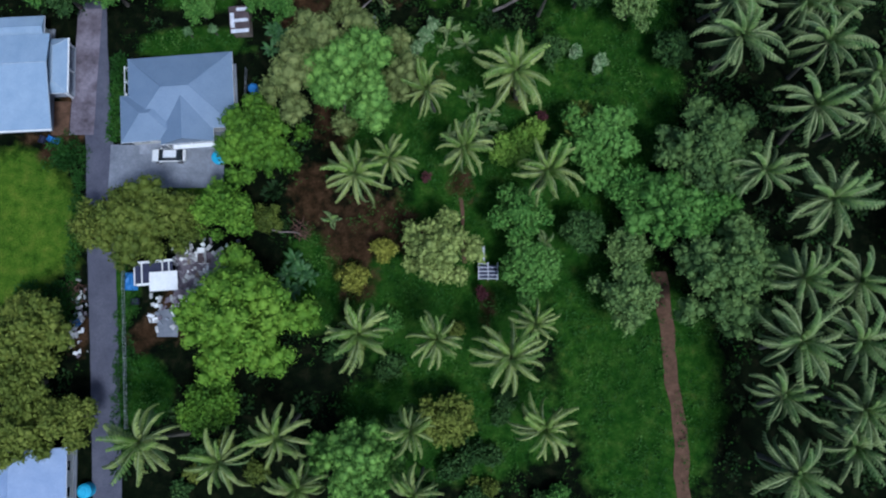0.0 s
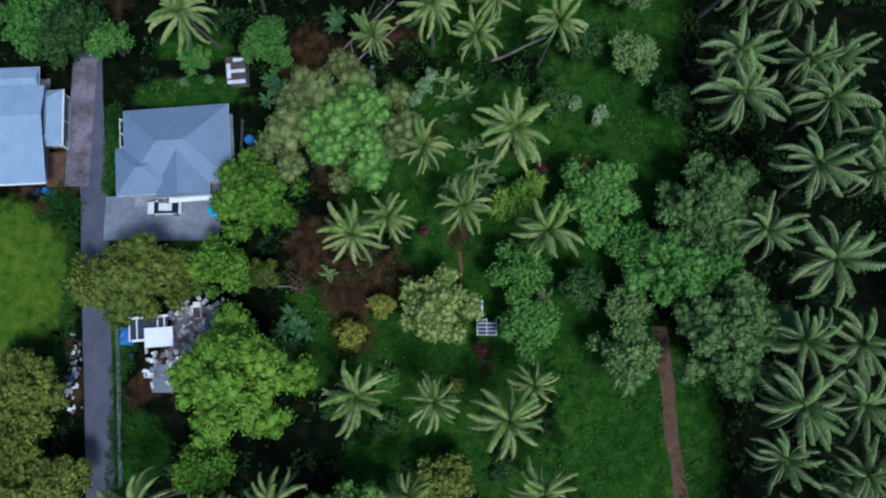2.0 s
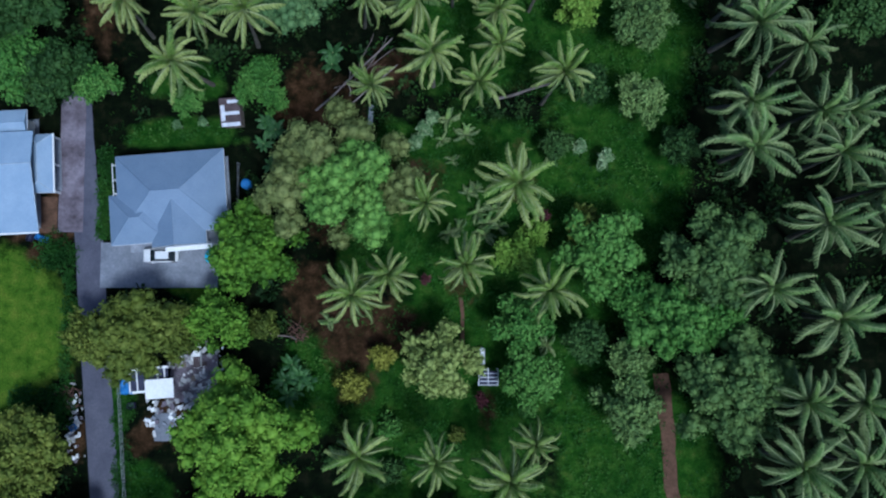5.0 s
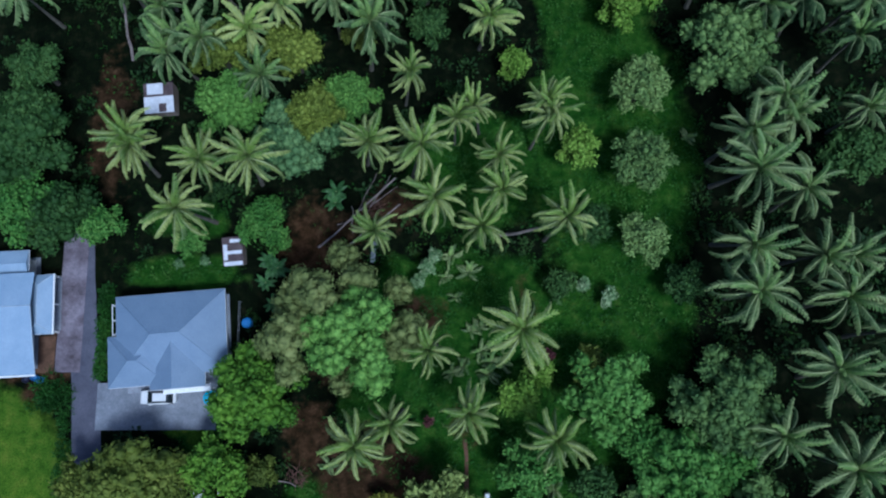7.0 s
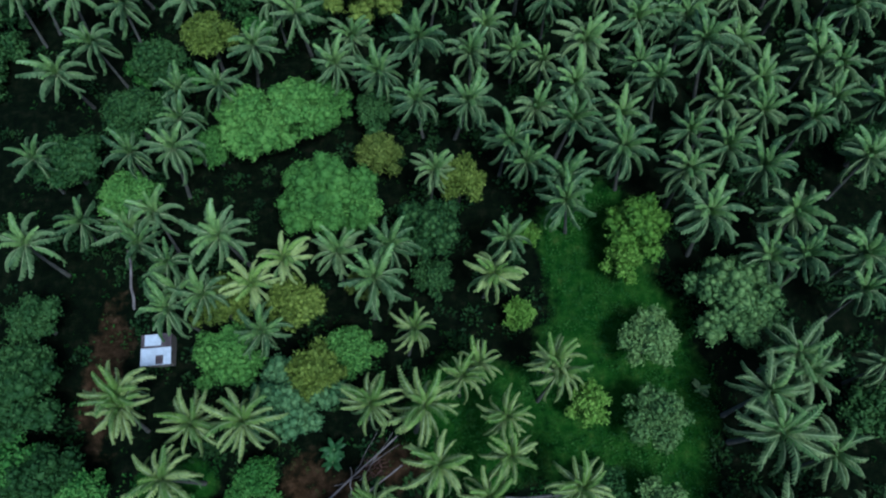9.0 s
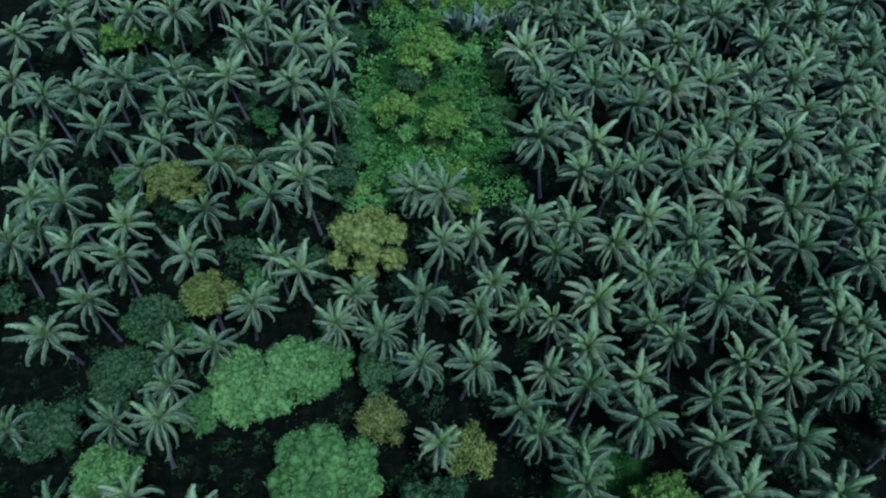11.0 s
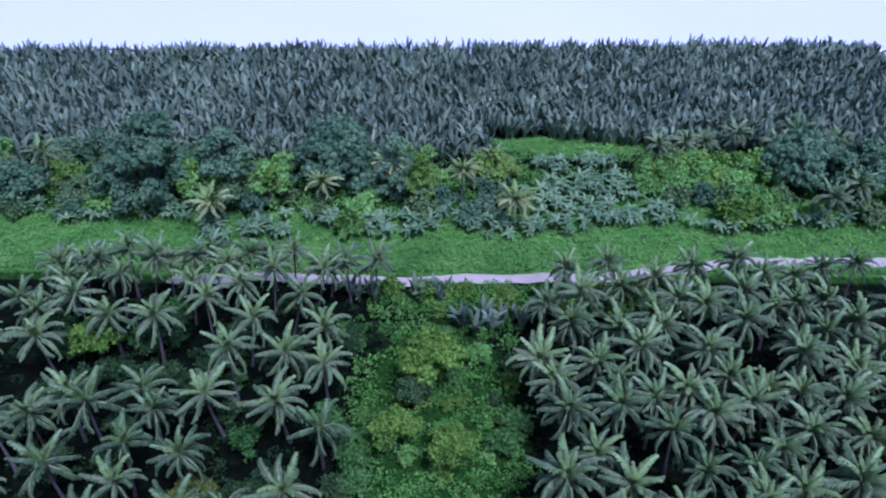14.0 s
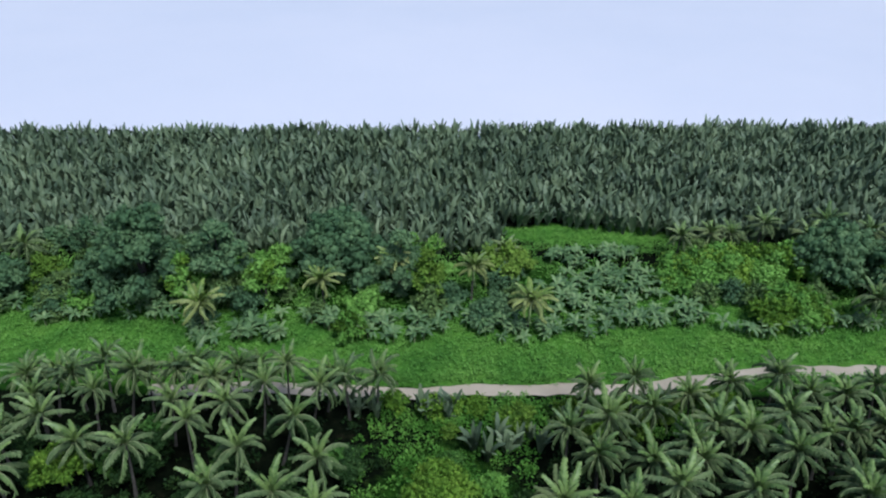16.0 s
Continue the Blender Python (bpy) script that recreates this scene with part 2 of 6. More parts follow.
BANK_GRASS = leaf_material("tall_grass", (0.052, 0.150, 0.022), (0.098, 0.245, 0.034), (0.170, 0.345, 0.056), 0.09, island=0.08)
# shrub green taken down almost to black to paint the dark gaps' shade
SHADED_SHRUB = leaf_material("shaded_shrub_leaf", (0.005, 0.015, 0.004), (0.012, 0.032, 0.007), (0.032, 0.064, 0.013), 0.3)
CLEARING = leaf_material("clearing_herb", (0.038, 0.112, 0.012), (0.078, 0.205, 0.024), (0.155, 0.315, 0.046), 0.15)
LEAF = {
    "mango": leaf_material("mango_leaf", (0.040, 0.094, 0.009), (0.090, 0.182, 0.016), (0.172, 0.288, 0.030), 0.25),
    "olive": leaf_material("olive_green_leaf", (0.041, 0.061, 0.010), (0.088, 0.116, 0.017), (0.158, 0.186, 0.032), 0.35),
    "grey": leaf_material("grey_green_leaf", (0.045, 0.086, 0.025), (0.092, 0.154, 0.041), (0.162, 0.238, 0.066), 0.35),
    "dark": leaf_material("dark_green_leaf", (0.013, 0.035, 0.008), (0.029, 0.066, 0.015), (0.059, 0.112, 0.027), 0.35),
    "lime": leaf_material("lime_green_leaf", (0.052, 0.110, 0.012), (0.104, 0.192, 0.020), (0.180, 0.285, 0.041), 0.35),
    "golden": leaf_material("golden_green_leaf", (0.048, 0.070, 0.009), (0.106, 0.140, 0.018), (0.195, 0.240, 0.038), 0.35),
    "yellow": leaf_material("yellowing_leaf", (0.089, 0.093, 0.014), (0.178, 0.183, 0.025), (0.268, 0.277, 0.045), 0.5),
    "dome": leaf_material("blue_green_leaf", (0.048, 0.112, 0.018), (0.090, 0.190, 0.032), (0.161, 0.291, 0.053), 0.25),
    "feather": leaf_material("feathery_leaf", (0.036, 0.080, 0.035), (0.078, 0.148, 0.059), (0.150, 0.238, 0.096), 0.18),
    "creeper": leaf_material("creeper_leaf", (0.068, 0.170, 0.026), (0.128, 0.275, 0.040), (0.215, 0.400, 0.075), 0.2),
    "emerald": leaf_material("emerald_leaf", (0.026, 0.078, 0.012), (0.056, 0.140, 0.022), (0.110, 0.222, 0.042), 0.35),
    "pale": leaf_material("pale_green_leaf", (0.085, 0.120, 0.028), (0.155, 0.200, 0.048), (0.250, 0.300, 0.082), 0.35),
    "misty": leaf_material("misty_green_leaf", (0.034, 0.076, 0.028), (0.068, 0.132, 0.046), (0.125, 0.205, 0.072), 0.3),
    "red": leaf_material("wine_red_leaf", (0.030, 0.010, 0.012), (0.065, 0.020, 0.024), (0.110, 0.045, 0.045), 0.5),
    "flower": leaf_material("silver_leaf", (0.085, 0.150, 0.060), (0.130, 0.220, 0.085), (0.300, 0.380, 0.200), 0.8, island=0.6),
    "brown": leaf_material("bronze_leaf", (0.065, 0.084, 0.024), (0.121, 0.151, 0.043), (0.190, 0.215, 0.068), 0.3),
}


# ---------------------------------------------------------------- builders
def part(name, bm, mat, parent=None, label=""):
    me = bpy.data.meshes.new(name)
    bm.to_mesh(me)
    bm.free()
    me.materials.append(mat)
    ob = new(name, me)
    ob.parent = parent
    return tagged(ob, label)


def mesh_part(name, verts, faces, mat, parent=None, label=""):
    me = bpy.data.meshes.new(name)
    me.from_pydata(verts, [], faces)
    me.materials.append(mat)
    ob = new(name, me)
    ob.parent = parent
    return tagged(ob, label)


def array_mesh(name, co, quads, mat):
    """A mesh of quads from numpy arrays: co (n, 3), quads (m, 4)."""
    me = bpy.data.meshes.new(name)
    me.vertices.add(len(co))
    me.vertices.foreach_set("co", np.ascontiguousarray(co, dtype=np.float32).ravel())
    me.loops.add(quads.size)
    me.loops.foreach_set("vertex_index", np.ascontiguousarray(quads, dtype=np.int32).ravel())
    me.polygons.add(len(quads))
    me.polygons.foreach_set("loop_start", np.arange(0, quads.size, 4, dtype=np.int32))
    me.polygons.foreach_set("loop_total", np.full(len(quads), 4, dtype=np.int32))
    me.update(calc_edges=True)
    me.materials.append(mat)
    return me


def box(bm, x0, x1, y0, y1, z0, z1, bevel=0.0, m=None):
    r = bmesh.ops.create_cube(bm, size=1.0)
    vs = r["verts"]
    for v in vs:
        v.co = Vector((x0 + (v.co.x + 0.5) * (x1 - x0), y0 + (v.co.y + 0.5) * (y1 - y0), z0 + (v.co.z + 0.5) * (z1 - z0)))
    if bevel:
        es = list({e for v in vs for e in v.link_edges})
        out = bmesh.ops.bevel(bm, geom=es, offset=bevel, segments=1, affect="EDGES")
        vs = list({v for f in out["faces"] for v in f.verts} | {v for v in vs if v.is_valid})
    if m is not None:
        bmesh.ops.transform(bm, matrix=m, verts=vs)
    return vs


def tube(bm, points, radii, sides=7):
    """A tapered tube along points."""
    rings = []
    for k, p in enumerate(points):
        p = Vector(p)
        a = Vector(points[max(k - 1, 0)])
        c = Vector(points[min(k + 1, len(points) - 1)])
        d = (c - a).normalized()
        side = d.cross(Vector((0.13, 0.97, 0.21))).normalized()
        up = side.cross(d)
        rings.append([bm.verts.new(p + radii[k] * (math.cos(q) * side + math.sin(q) * up))
                      for q in [2 * math.pi * s / sides for s in range(sides)]])
    for a, c in zip(rings, rings[1:]):
        for s in range(sides):
            bm.faces.new((a[s], a[(s + 1) % sides], c[(s + 1) % sides], c[s]))
    bm.faces.new(rings[0][::-1])
    bm.faces.new(rings[-1])


def empty(name, m):
    ob = new(name)
    ob.empty_display_size = 0.3
    ob.matrix_basis = m
    return ob


# ---------------------------------------------------------------- ground
def river_mid(x):
    s = min(1.0, max(0.0, (x - 8) / 76))
    return 188.6 + 7.6 * s * s * (3 - 2 * s) + 0.6 * math.sin(x * 0.13) + 0.35 * math.sin(x * 0.31 + 1.0)


def ground_z(x, y):
    z = 0.22 * noise.noise((x * 0.06, y * 0.06, 0.3)) + 0.10 * noise.noise((x * 0.25, y * 0.25, 4.0))
    if x < -24 and y < 48:
        z *= 0.12
    if 170 < y < 215:
        d = abs(y - river_mid(x))
        z -= 1.1 * max(0.0, 1 - (d / 2.6) ** 2) if d < 2.6 and x > -70 else 0.0
    if y > 318 + 0.045 * max(-200, min(200, x)):
        z -= min(2.5, (y - 318 - 0.045 * max(-200, min(200, x))) * 0.5)
    return z


# cover: (centre x, y, half widths, turn) of lush grass, bare soil and mown lawn
GRASS = [(15, 17, 8, 7, 0), (20, -2, 6, 8, 0), (-2, 14, 6, 5, 0), (-16, 8, 5, 7, 0), (25, -6, 10, 16, 0), (17, 6, 4, 10, 0), (22, 55, 11, 22, 0), (22, 32, 9, 14, 0), (20, 76, 8, 10, 0), (-2, 33, 9, 8, 0),
         (4, 52, 9, 9, 0), (-30, 20, 4, 2.4, 0), (-32, 45.5, 5, 2.6, 0), (-3, 150, 14, 26, 0), (35, 252, 18, 5, 0), (-1, 4, 6, 8, 0),
         (-32, 38.5, 9, 2.2, 0), (1, 6, 13, 13, 0), (2, -9, 14, 8, 0), (4, 30, 13, 12, 0), (-9, 24, 4, 5, 0), (3, 20, 6, 6, 0), (70, 215, 30, 14, 0), (-40, 222, 80, 16, 0), (20, 222, 40, 14, 0), (100, 222, 40, 16, 0), (-39.8, 4, 1.3, 9, 0), (-36, -6, 4, 4, 0)]
SOIL = [(-11.5, 14.5, 5.2, 5.5, 0), (-14, 29, 3.2, 5, 0), (-15.5, 42.5, 6.0, 5.5, 0), (-6.5, 47, 5, 3, 0), (2.5, 20, 1.8, 4, 0), (6, 3, 1.6, 4, 0), (-10, 6.5, 3, 3, 0), (-5, 14.5, 5, 4, 0), (-16, 19, 3, 5, 0),
        (-30, 5, 6, 5, 0), (-44.6, 3.4, 1.7, 5.5, 0), (-36.5, 1.0, 2.2, 3.4, 0), (-47.9, 27.6, 1.6, 3.2, 0), (-51, 25.2, 5, 1.6, 0), (-47, 33, 2, 6, 0), (-42.5, 58, 3, 12, 0), (-4, 33, 5, 3, 0), (10, 33, 3, 4, 0)]
MEADOW = [(35, 250, 24, 6, 0), (60, 214, 34, 9, 0), (-96, 207, 30, 9, 0)]
LAWN = [(-58.5, 14.5, 14.5, 11.5, 0), (-31, 20.2, 3, 1.4, 0)]


def weight(x, y, zones):
    best = 0.0
    x, y = x + 2.2 * noise.noise((x * 0.22, y * 0.22, 11.0)), y + 2.2 * noise.noise((x * 0.22, y * 0.22, 17.0))
    for cx, cy, rx, ry, _ in zones:
        d = math.hypot((x - cx) / rx, (y - cy) / ry)
        best = max(best, min(1.0, max(0.0, 1.3 - d) / 0.75))
    return best


def clear_of(x, y):
    """True where nothing is built or paved."""
    if -45.8 < x < -24.5 and 19 < y < 38 or x < -45 and 24.5 < y < 42 or -46.8 < x < -37.4 and y < 46 and abs(x - (-42.3 - 0.06 * (y - 12))) < 2.6:
        return False
    if -39 < x < -26 and 0 < y < 12 or x < -42 and y < -11.5 or 4 < x < 8 and 7 < y < 13 or 26 < x < 31 and y < 8 and abs(x - 28.4) < 0.8:
        return False
    return True


def build_ground():
    xs = np.concatenate(([-3500, -1200, -500, -260], np.arange(-170, 171, 2.0), [260, 500, 1200, 3500]))
    ys = np.concatenate(([-3500, -1200, -500, -160], np.arange(-50, 340, 2.0)))
    co = np.array([(x, y, ground_z(x, y)) for y in ys for x in xs])
    w = len(xs)
    i = (np.arange(len(ys) - 1)[:, None] * w + np.arange(w - 1)[None, :]).ravel()
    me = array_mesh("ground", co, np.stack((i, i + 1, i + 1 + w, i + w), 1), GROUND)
    cover = np.zeros((len(co), 4), dtype=np.float32)
    for k, (x, y, _) in enumerate(co):
        g = weight(x, y, GRASS)
        if 186 < y < 216 and abs(x) < 190:
            g = max(g, min(1.0, (y - 186) / 3, (216 - y) / 4))
        meadow = 0.0
        if 189 < y < 216 and abs(x) < 190:
            meadow = min(1.0, (y - 189) / 2, (216 - y) / 4)
        cover[k] = (g, weight(x, y, SOIL), weight(x, y, LAWN), max(meadow, weight(x, y, MEADOW)))
    att = me.attributes.new("cover", "FLOAT_COLOR", "POINT")
    att.data.foreach_set("color", cover.ravel())
    me.shade_smooth()
    tagged(new("ground", me), "uneven ground with grass, leaf litter coloured shade-dark and red soil", "ground", kind="structure")


build_ground()


def ribbon(name, line, half, z, mat, label, category, wobble=0.25):
    """A strip of ground along a line of places, with uneven edges."""
    pts = []
    for (x0, y0), (x1, y1) in zip(line, line[1:]):
        n = max(2, int(math.hypot(x1 - x0, y1 - y0) / 1.2))
        pts += [(x0 + (x1 - x0) * k / n, y0 + (y1 - y0) * k / n) for k in range(n)]
    pts.append(line[-1])
    verts, faces = [], []
    for k, (x, y) in enumerate(pts):
        a, c = pts[max(k - 1, 0)], pts[min(k + 1, len(pts) - 1)]
        d = Vector((c[0] - a[0], c[1] - a[1])).normalized()
        for s in (-1, 0, 1):
            e = half * (1 + wobble * noise.noise((x * 0.35, y * 0.35, 3.0 * s)))
            px, py = x + s * e * d.y, y - s * e * d.x
            verts.append((px, py, (ground_z(px, py) if z is None else 0) + (0.05 if z is None else z) + (0.02 if s == 0 else 0)))
    for k in range(len(pts) - 1):
        for s in (0, 1):
            faces.append((3 * k + s, 3 * k + s + 1, 3 * k + s + 4, 3 * k + s + 3))
    return tagged(mesh_part(name, verts, faces, mat), label, category, kind="structure")


ribbon("road", [(-43.4, -90), (-40.8, -40), (-39.65, -18.2), (-41.2, 0.6), (-42.45, 13.3), (-43.4, 25.7), (-44.8, 37), (-45.6, 46)], 1.75, None, ASPHALT,
       "narrow worn grey asphalt lane between the gardens", "road", 0.06)
ribbon("dirt_track", [(27.4, 9), (27.64, 5.5), (28.13, 0.7), (28.46, -4.8), (29.25, -10.2), (29.2, -18.3), (29.8, -50)], 0.85, None, TRACK,
       "bare brown footpath trodden through long grass", "path", 0.5)
ribbon("garden_path", [(2.7, 18.4), (2.85, 16.4), (2.85, 12.9), (3.1, 10)], 0.24, None, TRACK, "damp narrow trodden garden path", "path", 0.5)
ribbon("ditch_path", [(-8.5, 42.6), (-8.6, 41.2), (-8.7, 39.9)], 0.3, None, CONCRETE, "short grey concrete strip in grass", "path", 0.5)
ribbon("river", [(x, river_mid(x)) for x in range(-58, 191, 5)], 1.55, -0.42, RIVER, "pale silty river winding between grassy banks", "river", 0.35)
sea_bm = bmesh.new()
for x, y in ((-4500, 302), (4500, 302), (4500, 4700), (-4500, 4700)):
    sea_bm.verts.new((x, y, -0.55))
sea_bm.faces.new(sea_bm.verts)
tagged(part("estuary", sea_bm, SEA_SHEEN), "wide calm estuary water, pale hazy sky reflection painted into its colour", "water", kind="structure")


# ---------------------------------------------------------------- foliage builders
def leaf_quads(base, direct, normal, length, width):
    """Rhombic leaves: arrays of base points, directions, normals, lengths and widths."""
    side = np.cross(direct, normal)
    side /= np.maximum(np.linalg.norm(side, axis=1, keepdims=True), 1e-6)
    length, width = length[:, None], width[:, None]
    mid = base + direct * length * 0.5
    co = np.stack((base, mid + side * width * 0.5 + normal * width * 0.12, base + direct * length, mid - side * width * 0.5 + normal * width * 0.12), 1)
    return co.reshape(-1, 3), np.arange(len(base) * 4).reshape(-1, 4)


def unit(v):
    return v / np.maximum(np.linalg.norm(v, axis=1, keepdims=True), 1e-6)


def lumps_of(rng, r, height, count, lump):
    """Centres and radii of the leafy lobes that make up a crown of radius r: uneven in size, height and reach."""
    out = [(0.0, 0.0, -0.1 * height, r * 0.45)]
    for k in range(count):
        a = 2.399963 * k + rng.uniform(-0.3, 0.3)
        f = math.sqrt((k + 0.5) / count)
        rr = r * (lump * rng.uniform(0.68, 1.2))
        d = max(0.0, r * f * rng.uniform(0.8, 1.12) - rr * 0.45)
        z = height * (1 - (d / r) ** 2 * 0.95) * rng.uniform(0.55, 1.1) - rr * 0.3
        out.append((d * math.cos(a), d * math.sin(a), z, rr))
    return np.array(out)


def ico_arrays(level):
    bm = bmesh.new()
    bmesh.ops.create_icosphere(bm, subdivisions=level, radius=1.0)
    bm.verts.index_update()
    co, f = np.array([v.co[:] for v in bm.verts]), np.array([[v.index for v in g.verts] for g in bm.faces])
    bm.free()
    return co, f


ICO = {1: ico_arrays(1), 2: ico_arrays(2)}


def billows_of(rng, lumps, share=0.42, count=13):
    """The smaller puffs of foliage that stand out from each lobe of a crown, leaving deep creases between them."""
    out = []
    for x, y, z, r in lumps:
        n = max(4, int(count * rng.uniform(0.85, 1.15)))
        k = np.arange(n) + 0.5
        a, h = k * 2.399963 + rng.uniform(0, 6), 1 - 1.5 * k / n
        v = np.stack((np.cos(a) * np.sqrt(1 - h * h), np.sin(a) * np.sqrt(1 - h * h), h), 1)
        v = unit(v + rng.normal(size=v.shape) * 0.16)
        size = r * share * rng.uniform(0.72, 1.22, n)
        p = np.array((x, y, z)) + v * r * rng.uniform(0.58, 0.76, (n, 1))
        out.append(np.concatenate((p, size[:, None]), 1))
    out = np.concatenate(out)
    gap = np.linalg.norm(out[:, None, :3] - lumps[None, :, :3], axis=2) / lumps[None, :, 3]
    return out[np.min(gap, axis=1) > 0.42]


def crown_mesh(rng, puffs, leaf, mat, cover=0.8, droop=0.0):
    """Leaves that lie like shingles over the open sides of the puffs, their tips standing off."""
    base, out = [], []
    for x, y, z, r in puffs:
        n = int(2.6 * math.pi * r * r * cover / (0.27 * leaf * leaf)) + 6
        v = rng.normal(size=(n, 3))
        v = unit(v)
        v = v[v[:, 2] > -0.45]
        base.append(np.array((x, y, z)) + v * r * rng.uniform(0.9, 1.06, (len(v), 1)))
        out.append(v)
    p, v = np.concatenate(base), np.concatenate(out)
    keep = np.ones(len(p), dtype=bool)
    for k in range(0, len(p), 4000):
        d = np.linalg.norm(p[k:k + 4000, None] - puffs[None, :, :3], axis=2) / puffs[None, :, 3]
        keep[k:k + 4000] = np.min(d, axis=1) > 0.88
    p, v = p[keep], v[keep]
    direct = rng.normal(size=p.shape)
    direct = unit(unit(direct - v * np.sum(direct * v, axis=1, keepdims=True)) + v * rng.uniform(0.0, 0.75, (len(p), 1)) + np.array((0, 0, -droop)))
    normal = v + np.array((0, 0, 0.15)) + rng.normal(size=v.shape) * 0.28
    normal = unit(normal - direct * np.sum(normal * direct, axis=1, keepdims=True))
    long = leaf * rng.uniform(0.6, 1.35, len(p))
    co, q = leaf_quads(p, direct, normal, long, long * rng.uniform(0.42, 0.62, len(p)))
    return array_mesh("crown", co, q, mat)


def inner_mesh(rng, puffs, mat, level):
    """The twiggy mass behind the leaves."""
    ico, faces = ICO[level]
    co = ico[None] * rng.uniform(0.70, 0.88, (len(puffs), len(ico), 1)) * puffs[:, None, 3:] + puffs[:, None, :3]
    f = (faces[None] + (np.arange(len(puffs)) * len(ico))[:, None, None]).reshape(-1, 3)
    me = bpy.data.meshes.new("inner_foliage")
    me.from_pydata(co.reshape(-1, 3).tolist(), [], f.tolist())
    me.materials.append(mat)
    me.shade_smooth()
    return me


def tree(name, x, y, r, top, mats, label, seed, lump=0.34, leaf=0.42, puff=0.42, count=None, puffs=11, cover=0.58, dome=0.75, droop=0.0, limbs=4, category="tree",
         heart=None, skirt=0.62, oval=(1.0, 1.0)):
    """A broad-leaved tree: tapered trunk, limbs, an inner mass and leafy lumps, in one or two leaf colours.
    heart: where a second colour grows (dx, dy, radius), else it is mixed in."""
    rng = np.random.default_rng(seed)
    z0 = ground_z(x, y)
    root = tagged(empty(name, pose(x, y, z0 - 0.05)), label, category)
    height = min(r * dome, top * skirt)
    zc = top - height
    count = count or int(2.0 / lump ** 2)
    lumps = lumps_of(rng, r, height, count, lump)
    lumps[:, 2] = np.minimum(lumps[:, 2], height - lumps[:, 3] * 0.5)
    lumps[:, 2] = np.maximum(lumps[:, 2] + zc, lumps[:, 3] * 0.6)
    lumps[:, 0] *= oval[0]
    lumps[:, 1] *= oval[1]
    groups = [(lumps, mats[0])]
    if len(mats) > 1:
        if heart:
            pick = np.hypot(lumps[:, 0] - heart[0], lumps[:, 1] - heart[1]) < heart[2]
        else:
            pick = rng.uniform(size=len(lumps)) < 0.4
            pick[0] = False
        groups = [(lumps[~pick], mats[0]), (lumps[pick], mats[1])]
    for g, mat in groups:
        if len(g):
            b = billows_of(rng, g, puff, puffs)
            new("crown", crown_mesh(rng, b, leaf, mat, cover, droop)).parent = root
            new("inner_foliage", inner_mesh(rng, np.concatenate((b, g * np.array((1, 1, 1, 0.66)))), mat, 2 if r > 4.5 and y < 130 else 1)).parent = root
    bm = bmesh.new()
    rt = 0.05 * r + 0.08
    zt = max(0.7, zc * 0.8)
    tube(bm, [(0, 0, 0), (0.1 * rt, 0, zt * 0.5), (0.6 * rt, 0.4 * rt, zt), (0.3, 0.2, zc + height * 0.3)], [rt * 1.35, rt, rt * 0.85, rt * 0.4], 8)
    part("trunk", bm, TREE_BARK, root)
    for k in range(limbs):
        a, b, c, s = lumps[1 + (k * 3) % (len(lumps) - 1)]
        bm = bmesh.new()
        tube(bm, [(0.4 * rt, 0.2 * rt, zt * 0.9), (a * 0.45, b * 0.45, zt + (c - zt) * 0.6), (a * 0.9, b * 0.9, max(c, 0.4))], [rt * 0.6, rt * 0.4, rt * 0.15], 5)
        part("limb", bm, TREE_BARK, root)
    return root


